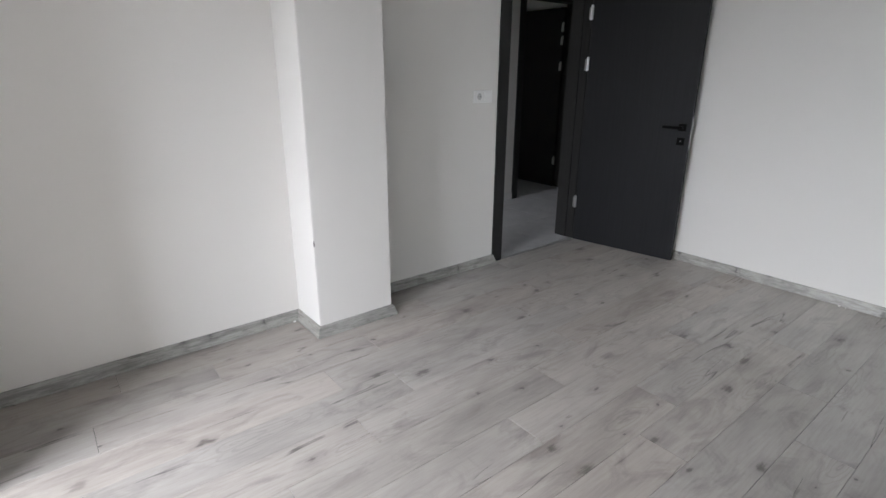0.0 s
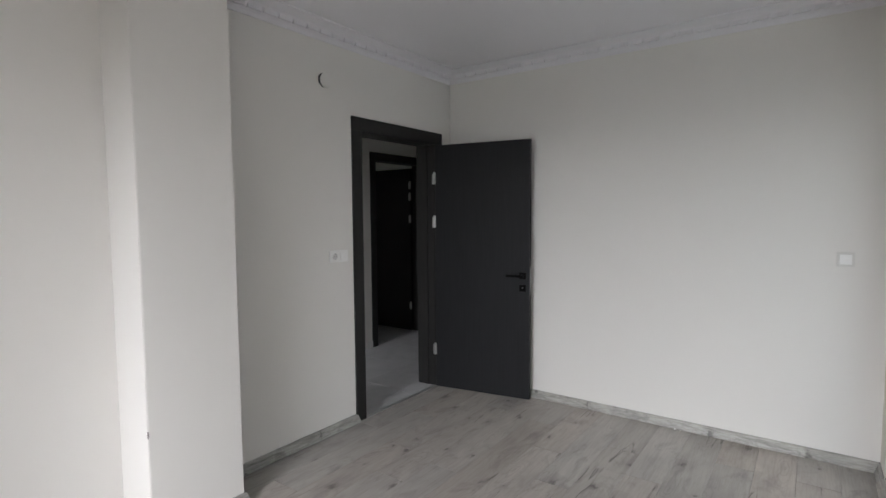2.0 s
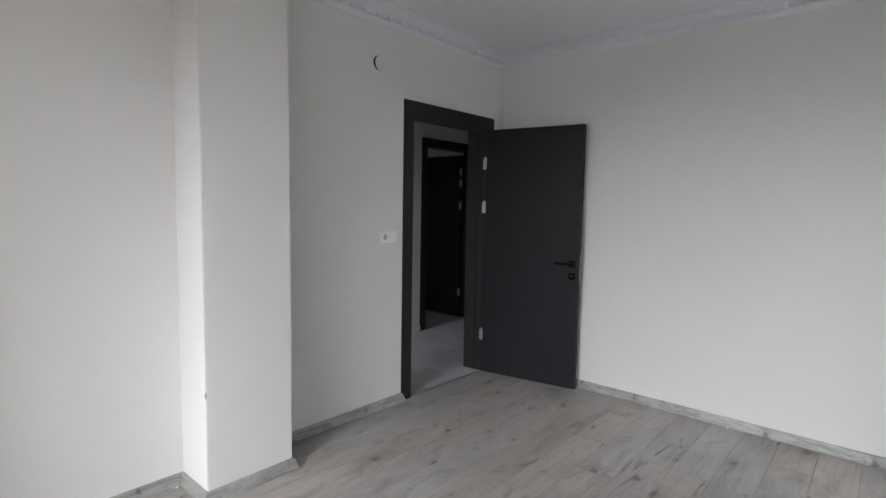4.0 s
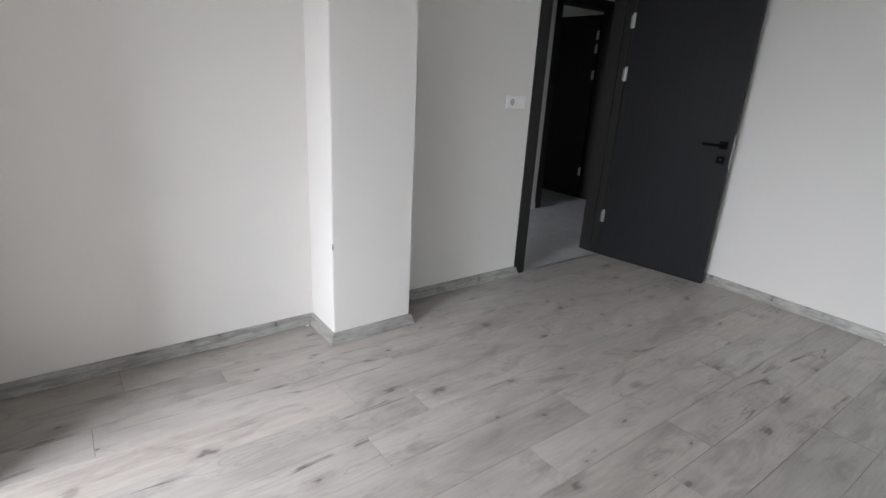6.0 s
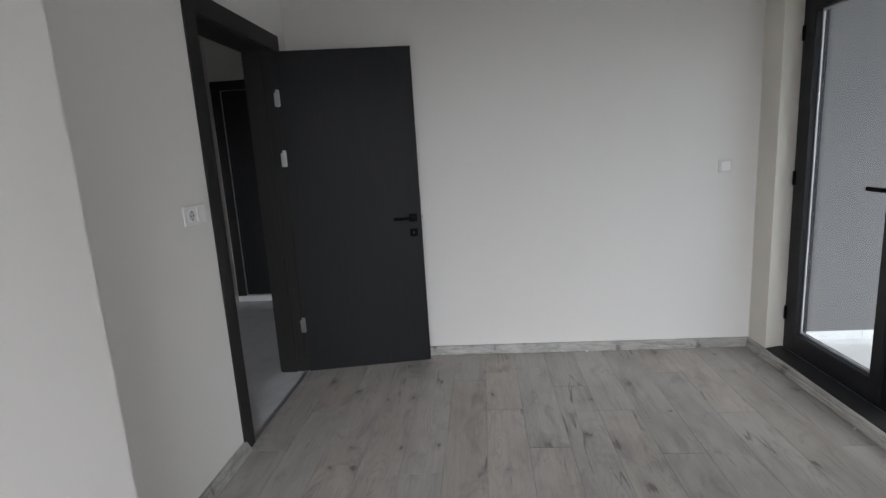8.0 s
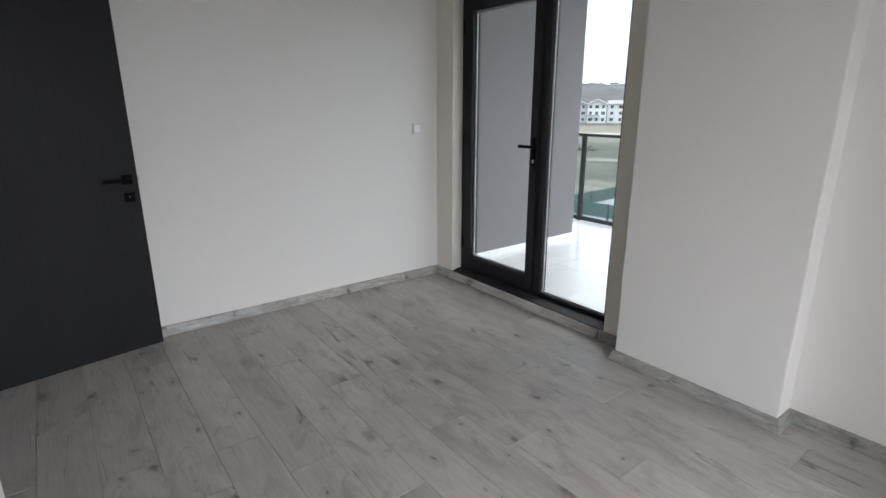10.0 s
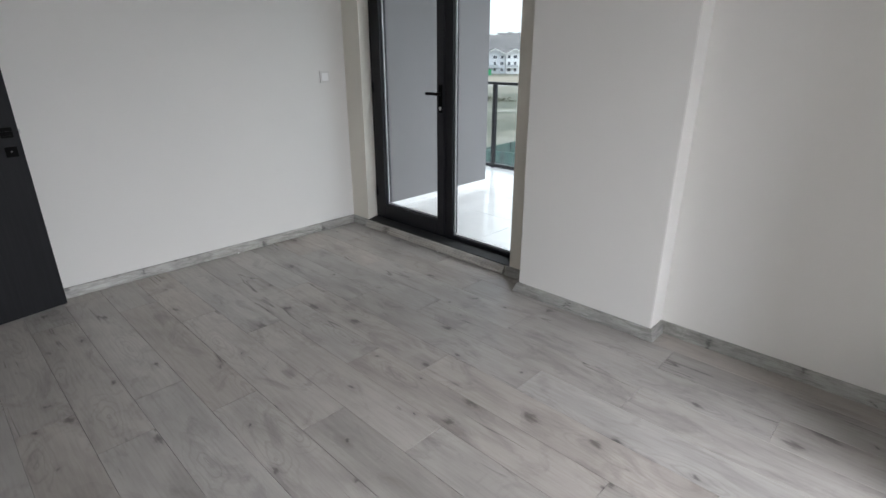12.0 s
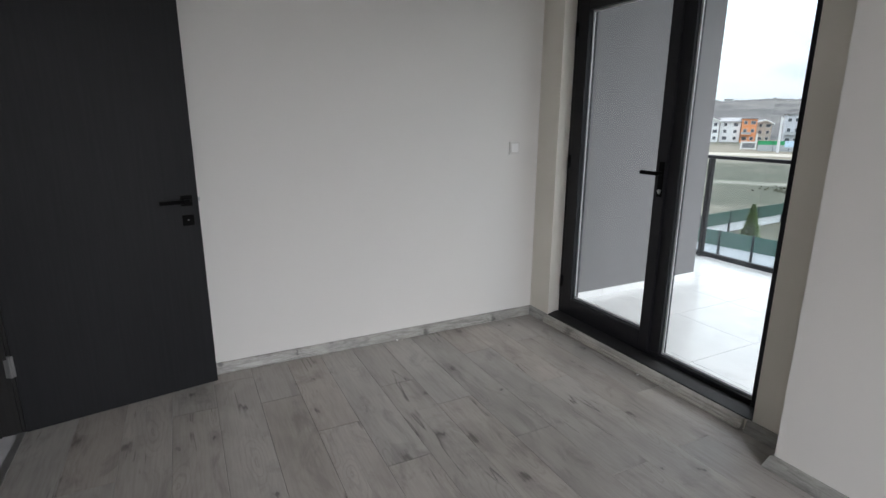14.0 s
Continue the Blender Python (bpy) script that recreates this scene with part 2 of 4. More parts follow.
BLACK = plain_material("black_metal", (0.003, 0.003, 0.003), 0.55, 0.0, 80, 0.1, 0.03)
BLACK.node_tree.nodes["Principled BSDF"].inputs["Specular IOR Level"].default_value = 0.06
CHROME = plain_material("brushed_chrome", (0.47, 0.47, 0.47), 0.32, 1.0, 120, 0.08, 0.03)
DARKSTEEL = plain_material("dark_steel", (0.16, 0.16, 0.16), 0.4, 1.0, 120, 0.08, 0.03)
PLASTIC = plain_material("white_switch_plastic", (0.88, 0.875, 0.86), 0.3, 0.0, 40, 0.03, 0)
# near-black that paints the shade of pin holes and the lid's gap
HOLE = plain_material("dark_socket_hole", (0.02, 0.02, 0.02), 0.6, 0, 40, 0.1, 0)
SILL = plain_material("black_stone_sill", (0.014, 0.014, 0.015), 0.6, 0.0, 120, 0.5, 0.05)
GLASS = glass_material("clear_pane")
RAILGLASS = glass_material("tinted_railing_pane", (0.92, 0.95, 0.957))
HALLTILE = tile_material("pale_grey_floor_tile", (0.58, 0.58, 0.585), 0.16)
BALTILE = tile_material("white_balcony_tile", (0.82, 0.82, 0.82), 0.12)
GROUT = plain_material("grout", (0.42, 0.42, 0.42), 0.9)
RENDERGREY = plain_material("grey_exterior_render", (0.168, 0.163, 0.166), 0.9, 0.0, 14, 0.05, 0.0)
# real cream west of the balcony opening; east of it the tone paints shade
CREAM = paint_material("cream_and_shade_wall_paint", (0.75, 0.715, 0.635))
OUTWHITE = plain_material("white_exterior_render", (0.72, 0.72, 0.71), 0.85, 0.0, 60, 0.06, 0.1)
DULLWHITE = plain_material("white_skirting_paint", (0.74, 0.74, 0.72), 0.45, 0, 30, 0.04, 0)
BULB = bpy.data.materials.new("lit_bulb_glass")
BULB.use_nodes = True
BULB.node_tree.nodes["Principled BSDF"].inputs["Emission Color"].default_value = (1.0, 0.97, 0.92, 1)
BULB.node_tree.nodes["Principled BSDF"].inputs["Emission Strength"].default_value = BULB_POWER


# ---- building helpers ----
def box(bm, x0, x1, y0, y1, z0, z1, bevel=0.0, m=None):
    r = bmesh.ops.create_cube(bm, size=1.0)
    vs = r["verts"]
    bmesh.ops.transform(bm, verts=vs, matrix=Matrix.Translation(((x0 + x1) / 2, (y0 + y1) / 2, (z0 + z1) / 2)) @ Matrix.Diagonal((x1 - x0, y1 - y0, z1 - z0, 1)))
    if bevel:
        es = list({e for v in vs for e in v.link_edges})
        g = bmesh.ops.bevel(bm, geom=es, offset=bevel, segments=2, affect="EDGES", profile=0.6)
        vs = list({v for f in g["faces"] for v in f.verts} | {v for v in vs if v.is_valid})
    if m is not None:
        bmesh.ops.transform(bm, verts=vs, matrix=m)
    return vs


def cyl(bm, r, depth, m, seg=20, r2=None):
    return bmesh.ops.create_cone(bm, cap_ends=True, segments=seg, radius1=r, radius2=r if r2 is None else r2, depth=depth, matrix=m)["verts"]


def part(name, bm, material, parent=None, label="", smooth=False):
    me = bpy.data.meshes.new(name)
    bm.normal_update()
    bm.to_mesh(me)
    bm.free()
    me.materials.append(material)
    if smooth:
        for p in me.polygons:
            p.use_smooth = True
    ob = new(name, me)
    if parent is not None:
        ob.parent = parent
    if label:
        tagged(ob, label)
    return ob


def box_part(name, dims, material, parent=None, label="", bevel=0.0, m=None):
    bm = bmesh.new()
    box(bm, *dims, bevel=bevel, m=m)
    return part(name, bm, material, parent, label)


def thing(name, label, category, x, y, z, kind="", group=""):
    ob = new(name)
    ob.location = (x, y, z)
    ob.empty_display_size = 0.1
    return tagged(ob, label, category, group, kind)


def hang(ob, parent):
    """Child built in world coordinates under an Empty that stands unturned."""
    ob.parent = parent
    ob.matrix_parent_inverse = Matrix.Translation(parent.location).inverted()
    return ob


def slab(us, vs, holes, put, d0, d1):
    """A wall of thickness d0..d1 over a grid of cells without those in holes; put maps (u, v, d) to the world."""
    bm = bmesh.new()
    made = {}

    def vert(u, v, d):
        key = (u, v, d)
        if key not in made:
            made[key] = bm.verts.new(put(u, v, d))
        return made[key]

    def solid(i, j):
        if not (0 <= i < len(us) - 1 and 0 <= j < len(vs) - 1):
            return False
        u, v = (us[i] + us[i + 1]) / 2, (vs[j] + vs[j + 1]) / 2
        return not any(a < u < b and c < v < d for a, b, c, d in holes)

    for i in range(len(us) - 1):
        for j in range(len(vs) - 1):
            if not solid(i, j):
                continue
            a, b, c, e = us[i], us[i + 1], vs[j], vs[j + 1]
            for d in (d0, d1):
                bm.faces.new([vert(a, c, d), vert(b, c, d), vert(b, e, d), vert(a, e, d)])
            for (p, q), (k, l) in ((((a, c), (b, c)), (i, j - 1)), (((a, e), (b, e)), (i, j + 1)), (((a, c), (a, e)), (i - 1, j)), (((b, c), (b, e)), (i + 1, j))):
                if not solid(k, l):
                    bm.faces.new([vert(*p, d0), vert(*q, d0), vert(*q, d1), vert(*p, d1)])
    bmesh.ops.recalc_face_normals(bm, faces=bm.faces)
    return bm


def sweep(profile, p, q, nrm, k0, k1):
    """A straight moulding from p to q: profile of (depth, z), nrm points into the room, k0/k1 shear its ends for mitres."""
    bm = bmesh.new()
    p, q, nrm = Vector(p), Vector(q), Vector(nrm)
    d = (q - p).normalized()
    a = [bm.verts.new((*(p + nrm * u + d * (k0 * u)), z)) for u, z in profile]
    b = [bm.verts.new((*(q + nrm * u + d * (k1 * u)), z)) for u, z in profile]
    n = len(profile)
    for i in range(n):
        bm.faces.new([a[i], a[(i + 1) % n], b[(i + 1) % n], b[i]])
    bm.faces.new(a[::-1])
    bm.faces.new(b)
    bmesh.ops.recalc_face_normals(bm, faces=bm.faces)
    return bm


# ---- plan of the room ----
XW, XE, YN, YS = -1.60, 4.11, 2.82, -0.208
YSW, YP = -0.183, -0.045
PX0, PX1 = 1.334, 2.178
CX0, CX1, CY = 1.332, 1.796, 2.538
H = 2.75
OX0, OX1, OZ0, OZ1 = 2.376, 3.898, 0.055, 2.238
DX0, DX1, DZ = 2.975, 3.885, 2.12
WY0, WY1, WZ0, WZ1 = 0.58, 2.10, 0.06, 2.20
NX, NY, SX, SY = -0.16, 2.16, -0.06, 0.52
HX, HY = 5.71, 4.20

on_y = lambda u, v, d: (u, d, v)
on_x = lambda u, v, d: (d, u, v)


def structure(name, bm, material, label):
    return tagged(part(name, bm, material), label, "wall", kind="structure")


structure("wall_north", slab([XW - 0.2, DX0, DX1, XE + 0.2, HX + 0.2], [-0.1, DZ, H], [(DX0, DX1, -0.2, DZ)], on_y, YN, YN + 0.19), WALL, "warm white painted wall with a doorway")
structure("wall_east", slab([-0.42, YN - 0.001], [-0.1, H], [], on_x, XE, XE + 0.2), WALL, "plain warm white painted wall")
south = structure("wall_south", slab([PX1 - 0.1, OX0, OX1, XE], [-0.1, OZ0, OZ1, H], [(OX0, OX1, OZ0, OZ1)], on_y, YS, -0.42), CREAM, "wall with the balcony opening, cream paint that also stands for shade")
for vert in south.data.vertices:     # the reveal is splayed outward
    if abs(vert.co.x - OX1) < 1e-4 and vert.co.y < -0.4:
        vert.co.x += 0.070
structure("wall_south_west", slab([XW - 0.2, PX0 + 0.1], [-0.1, H], [], on_y, YSW, -0.42), WALL, "plain warm white painted wall")
structure("wall_west", slab([YSW, WY0, WY1, YN], [-0.1, WZ0, WZ1, H], [(WY0, WY1, WZ0, WZ1)], on_x, XW, XW - 0.2), WALL, "warm white painted wall with a tall window opening")


def column(name, x0, x1, y0, y1, label):
    bm = bmesh.new()
    vs = box(bm, x0, x1, y0, y1, -0.05, H)
    es = [e for e in bm.edges if abs((e.verts[0].co - e.verts[1].co).z) > 1]
    bmesh.ops.bevel(bm, geom=es, offset=0.004, segments=2, affect="EDGES")
    return structure(name, bm, WALL, label)


column("column", CX0, CX1, CY, YN + 0.05, "square white painted column standing against the wall")
# two unseen piers, added to keep window light off the west corners
column("wall_corner_pier", XW, NX, NY, YN + 0.05, "unseen white pier added to shade the room beside the window")
column("wall_corner_pier_south", XW, SX, -0.42, SY, "unseen white pier added to shade the room beside the window")
column("pier", PX0, PX1, -0.42, YP, "broad white painted pier beside the balcony door")

bm = bmesh.new()
box(bm, XW - 0.2, HX + 0.2, -0.42, 7.4, H, H + 0.15)
tagged(part("ceiling", bm, CEIL), "plain white painted ceiling", "ceiling", kind="structure")

# mouldings
SKIRT = [(0.0, 0.0), (0.027, 0.0), (0.026, 0.010), (0.018, 0.032), (0.011, 0.055), (0.007, 0.061), (0.0, 0.062)]
CORN = [(0.0, 2.655), (0.005, 2.656), (0.014, 2.676), (0.034, 2.694), (0.055, 2.722), (0.100, 2.737), (0.125, 2.741), (0.125, 2.752), (0.0, 2.752)]
LOOP = [
    ((XW, NY), (NX, NY), (0, -1), 1, 1), ((NX, NY), (NX, YN), (1, 0), -1, -1), ((NX, YN), (CX0, YN), (0, -1), 1, -1), ((CX0, YN), (CX0, CY), (-1, 0), 1, 1), ((CX0, CY), (CX1, CY), (0, -1), -1, 1),
    ((CX1, CY), (CX1, YN), (1, 0), -1, -1), ((XE, YN), (XE, YS), (-1, 0), 1, -1), ((PX1, YS), (PX1, YP), (1, 0), 1, 1),
    ((PX1, YP), (PX0, YP), (0, 1), -1, 1), ((PX0, YP), (PX0, YSW), (-1, 0), -1, -1), ((PX0, YSW), (SX, YSW), (0, 1), 1, -1), ((SX, YSW), (SX, SY), (1, 0), 1, 1), ((SX, SY), (XW, SY), (0, 1), -1, -1), ((XW, SY), (XW, NY), (1, 0), 1, -1),
]
SKIRTS = LOOP + [((CX1, YN), (2.893, YN), (0, -1), 1, 0.9), ((3.988, YN), (XE, YN), (0, -1), 0, -1), ((XE, YS), (OX1, YS), (0, 1), 1, 0),
                 ((OX0 + 0.02, YS), (PX1, YS), (0, 1), 0, -1)]
for p, q, nrm, k0, k1 in SKIRTS:
    ob = part("baseboard", sweep(SKIRT, p, q, nrm, k0, k1), BASE_X if nrm[0] == 0 else BASE_Y)
    tagged(ob, "grey oak laminate skirting board along the wall", "baseboard", kind="structure")
RIDGED = [(0.0, 0.006), (0.033, 0.006), (0.033, 0.016), (0.026, 0.019), (0.027, 0.030), (0.019, 0.034), (0.019, 0.046), (0.008, 0.056), (0.0, 0.058)]
ob = part("threshold_strip", sweep(RIDGED, (OX1 + 0.01, YS), (OX0 + 0.035, YS), (0, 1), 0, 0), laminate_material("worn_oak_strip", (0.46, 0.44, 0.40), (0.10, 0.09, 0.08), 0, 1.5))
tagged(ob, "worn ridged oak strip along the balcony door sill", "threshold", kind="structure")
CORNICES = LOOP + [((CX1, YN), (XE, YN), (0, -1), 1, -1), ((XE, YS), (PX1, YS), (0, 1), 1, -1)]
for p, q, nrm, k0, k1 in CORNICES:
    bm = sweep(CORN, p, q, nrm, k0, k1)
    p, q, nrm = Vector(p), Vector(q), Vector(nrm)
    d, length = (q - p).normalized(), (q - p).length
    count = int((length - 0.1) / 0.105)
    for i in range(count):
        c = p + d * (length / 2 + (i - (count - 1) / 2) * 0.105) + nrm * 0.036
        turn = Matrix(((d.x, nrm.x, 0, c.x), (d.y, nrm.y, 0, c.y), (0, 0, 1, 2.701), (0, 0, 0, 1)))
        box(bm, -0.0435, 0.0435, -0.020, 0.014, -0.014, 0.012, m=turn)
    tagged(part("cornice", bm, CEIL), "white plaster cornice with a row of small blocks", "cornice", kind="structure")


# ---- room door, standing open against the east wall ----
def hinge(parent, z, m):
    bm = bmesh.new()
    cyl(bm, 0.0072, 0.104, m @ pose(0, 0, z), 14)
    for dz in (-0.0175, 0.0175):
        cyl(bm, 0.0079, 0.001, m @ pose(0, 0, z + dz), 14)
    box(bm, -0.020, 0.0, -0.002, 0.002, z - 0.050, z + 0.036, 0.0008, m @ pose(0, 0, 0, 0, 0, -90))
    box(bm, 0.0, 0.016, -0.002, 0.002, z - 0.050, z + 0.050, 0.0008, m @ pose(0, 0, 0, 0, 0, -84))
    return hang(part("hinge", bm, CHROME, None, "chrome butt hinge"), parent)


def lever(parent, m, material=BLACK):
    """Square rose with a flat lever that points along -x, and a square keyhole plate under it; m's y is outward."""
    bm = bmesh.new()
    box(bm, -0.027, 0.027, 0.0, 0.009, -0.027, 0.027, 0.002, m)
    cyl(bm, 0.010, 0.045, m @ pose(0, 0.03, 0, 90), 16)
    box(bm, -0.128, 0.012, 0.042, 0.054, -0.010, 0.010, 0.003, m)
    h = hang(part("handle", bm, material, None, "black square lever handle"), parent)
    bm = bmesh.new()
    box(bm, -0.027, 0.027, 0.0, 0.008, -0.127, -0.073, 0.002, m)
    k = hang(part("keyhole_plate", bm, material, None, "black square keyhole plate"), parent)
    bm = bmesh.new()
    cyl(bm, 0.0038, 0.0125, m @ pose(0, 0.004, -0.098, 90), 14)
    hang(part("lock_cylinder", bm, DARKSTEEL, None, "dark steel lock cylinder"), parent)
    return h


def door_set(name, label, x0, x1, top, y0, y1, face, outer):
    """Lining and casings of a doorway in a wall along x. x0..x1 clear width, face: casing width, outer: casing thickness."""
    root = thing(name, label, "door", (x0 + x1) / 2, (y0 + y1) / 2, 0, kind="structure")
    for a, b in ((x0 - 0.03, x0), (x1, x1 + 0.03)):
        hang(box_part("jamb", (a, b, y0, y1, 0, top + 0.03), CASING, bevel=0.001), root)
    hang(box_part("head", (x0, x1, y0, y1, top, top + 0.03), CASING), root)
    for s, y in ((-1, y0), (1, y1)):
        ya, yb = sorted((y, y + s * outer))
        for a, b in ((x0 - face, x0 - 0.004), (x1 + 0.004, x1 + face)):
            hang(box_part("casing", (a, b, ya, yb, 0, top + 0.004), CASING, bevel=0.003), root)
        hang(box_part("casing_head", (x0 - face, x1 + face, ya, yb, top + 0.004, top + face), CASING, bevel=0.003), root)
    return root


room_door = door_set("door_1", "open flush anthracite door in a dark casing", 2.993, 3.872, 2.108, YN + 0.004, YN + 0.187, 0.102, 0.014)
for a, b in ((2.993, 3.005), (3.860, 3.872)):
    hang(box_part("door_stop", (a, b, YN + 0.075, YN + 0.187, 0, 2.108), CASING, bevel=0.002), room_door)
hinge_at, leaf_end = Vector((3.866, 2.806)), Vector((4.011, 1.982))
ldir = (leaf_end - hinge_at).normalized()
lw = (leaf_end - hinge_at).length
leaf_m = Matrix(((ldir.x, -ldir.y, 0, hinge_at.x), (ldir.y, ldir.x, 0, hinge_at.y), (0, 0, 1, 0), (0, 0, 0, 1)))
leaf = hang(box_part("leaf", (0, lw, 0.0, 0.040, 0.003, 2.102), DOOR, bevel=0.0015, m=leaf_m), room_door)
for z in (0.338, 1.450, 1.822):
    hinge(room_door, z, pose(3.857, 2.814, 0))
lever(room_door, leaf_m @ pose(lw - 0.056, 0.0, 1.015) @ Matrix.Diagonal((1, -1, 1, 1)))
lever(room_door, leaf_m @ pose(lw - 0.056, 0.040, 1.015) @ Matrix.Diagonal((1, 0.7, 1, 1)))
bm = bmesh.new()
box(bm, lw - 0.0005, lw + 0.0015, 0.010, 0.030, 0.86, 1.09, 0.0005, leaf_m)
box(bm, lw, lw + 0.011, 0.013, 0.027, 1.005, 1.027, 0.001, leaf_m)
hang(part("latch_plate", bm, CHROME, None, "steel latch plate with its bolt out"), room_door)
box_part("threshold", (2.993, 3.872, YN - 0.01, YN + 0.02, -0.004, 0.004), plain_material("aluminium_strip", (0.55, 0.55, 0.54), 0.35, 0.8), None, bevel=0.001)
tagged(bpy.data.objects["threshold"], "thin metal strip between laminate and tiles", "threshold", kind="structure")

# ---- balcony door ----
FY0, FY1 = -0.405, -0.342
balcony_door = thing("door_2", "closed anthracite glazed balcony door with a fixed side pane", "balcony door", 3.15, -0.37, OZ0, kind="structure")
for nm, dims in (("frame_side", (3.892, 3.965, FY0, FY1, 0.04, 2.260)), ("frame_side", (2.337, 2.474, FY0, FY1, 0.04, 2.260)),
                 ("frame_head", (2.474, 3.892, FY0, FY1, 2.196, 2.260)), ("frame_sill", (2.474, 3.892, FY0, FY1, 0.04, 0.086)),
                 ("mullion", (3.036, 3.116, FY0, FY1, 0.086, 2.196))):
    hang(box_part(nm, dims, PVC, bevel=0.004), balcony_door)
SA, SB = -0.400, -0.326
for nm, dims in (("sash_stile", (3.806, 3.902, SA, SB, 0.078, 2.204)), ("sash_stile", (3.106, 3.178, SA, SB, 0.078, 2.204)),
                 ("sash_rail", (3.178, 3.806, SA, SB, 2.086, 2.204)), ("sash_rail", (3.178, 3.806, SA, SB, 0.078, 0.190))):
    hang(box_part(nm, dims, PVC, bevel=0.005), balcony_door)


def pane(x0, x1, z0, z1, y):
    p = hang(box_part("pane", (x0, x1, y - 0.003, y + 0.003, z0, z1), GLASS), balcony_door)
    p.visible_shadow = False
    for a, b, c, d in ((x0, x0 + 0.012, z0, z1), (x1 - 0.012, x1, z0, z1), (x0 + 0.012, x1 - 0.012, z0, z0 + 0.012), (x0 + 0.012, x1 - 0.012, z1 - 0.012, z1)):
        hang(box_part("glazing_bead", (a, b, y + 0.004, y + 0.012, c, d), GASKET, bevel=0.001), balcony_door)


pane(3.178, 3.806, 0.190, 2.086, -0.372)
pane(2.474, 3.036, 0.086, 2.196, -0.378)
bm = bmesh.new()
box(bm, 3.118, 3.150, SB, SB + 0.010, 1.004, 1.199, 0.004)
cyl(bm, 0.011, 0.040, pose(3.130, SB + 0.025, 1.136, 90), 16)
vs = box(bm, 3.124, 3.246, SB + 0.038, SB + 0.053, 1.125, 1.147, 0.006)
hang(part("handle", bm, BLACK, None, "black lever handle on a long plate"), balcony_door)
bm = bmesh.new()
cyl(bm, 0.009, 0.018, pose(3.130, SB + 0.010, 1.038, 90), 16)
box(bm, 3.126, 3.134, SB + 0.004, SB + 0.018, 1.022, 1.038, 0.001)
hang(part("lock_cylinder", bm, CHROME, None, "steel lock cylinder"), balcony_door)
for z in (0.30, 1.15, 1.98):
    bm = bmesh.new()
    cyl(bm, 0.009, 0.085, pose(3.903, SB + 0.004, z), 14)
    hang(part("hinge", bm, BLACK), balcony_door)
bm = bmesh.new()
box(bm, OX0, OX1 + 0.035, YS - 0.004, FY1 + 0.01, 0.030, 0.062, 0.003)
tagged(part("window_sill", bm, SILL), "low black stone sill of the balcony door", "sill", kind="structure")

# window behind the walker
w_root = thing("window_1", "tall anthracite framed window with clear glass", "window", XW - 0.13, (WY0 + WY1) / 2, WZ0, kind="structure")
for y0, y1, z0, z1 in ((WY0, WY0 + 0.05, WZ0, WZ1), (WY1 - 0.05, WY1, WZ0, WZ1), (WY0 + 0.05, WY1 - 0.05, WZ1 - 0.05, WZ1), (WY0 + 0.05, WY1 - 0.05, WZ0, WZ0 + 0.05)):
    hang(box_part("window_frame", (XW - 0.16, XW - 0.10, y0, y1, z0, z1), PVC, bevel=0.004), w_root)
pn = hang(box_part("pane", (XW - 0.133, XW - 0.127, WY0 + 0.05, WY1 - 0.05, WZ0 + 0.05, WZ1 - 0.05), GLASS), w_root)
pn.visible_shadow = False


# ---- switches, bulb, junction cover ----
def plate(name, label, w, h, m, cells, material=PLASTIC, face=PLASTIC):
    """A wall plate; m: its centre, x to the right on the wall, y outward, z up."""
    root = new(name)
    root.matrix_world = m
    tagged(root, label, "switch" if "switch" in name else "socket")
    bm = bmesh.new()
    box(bm, -w / 2, w / 2, 0.002, 0.011, -h / 2, h / 2, 0.003)
    box(bm, -w / 2 + 0.006, w / 2 - 0.006, 0.0, 0.003, -h / 2 + 0.006, h / 2 - 0.006)
    part("frame_plate", bm, material, root)
    for cx, kind in cells:
        bm = bmesh.new()
        if kind == "rocker":
            box(bm, cx - 0.029, cx + 0.029, 0.008, 0.0155, -0.029, 0.029, 0.002, pose(0, 0, 0, 3.0))
            part("rocker", bm, face, root)
        else:
            cyl(bm, 0.027, 0.010, pose(cx, 0.010, 0, 90), 28)
            part("socket_ring", bm, material, root)
            # flat disc, no recess: grey puts the well's shade into the colour
            bm = bmesh.new()
            cyl(bm, 0.0195, 0.002, pose(cx, 0.0155, 0, 90), 28)
            s = part("socket_well", bm, plain_material("socket_well_shade", (0.60, 0.60, 0.59), 0.4), root)
            for dx in (-0.0095, 0.0095):
                bm = bmesh.new()
                cyl(bm, 0.0034, 0.002, pose(cx + dx, 0.0166, 0, 90), 12)
                part("pin_hole", bm, HOLE, root)
            for dz in (-0.017, 0.017):
                bm = bmesh.new()
                box(bm, cx - 0.003, cx + 0.003, 0.0155, 0.0185, dz - 0.003, dz + 0.003)
                part("earth_clip", bm, HOLE, root)
    return root


plate("socket_switch", "white double plate with a socket and a switch on the wall", 0.166, 0.083, pose(2.747, YN, 1.230, 0, 0, 180), ((0.038, "socket"), (-0.038, "rocker")))
# this white switch's frame plate is toned darker to paint its edge shade
plate("wall_switch", "white square light switch on the wall beside the balcony door", 0.086, 0.086, pose(XE, -0.006, 1.233, 0, 0, 93), ((0.0, "rocker"),), plain_material("shade_toned_switch_plastic", (0.70, 0.685, 0.655), 0.35, 0.0, 40, 0.03, 0))
cover = thing("junction_cover", "round white junction box cover hanging loose high on the wall", "wall cover", 2.66, YN, 2.405)
# black disc set off to the left paints the shaded crescent beside the lid
bm = bmesh.new()
cyl(bm, 0.047, 0.004, pose(2.652, YN - 0.002, 2.405, 90), 36)
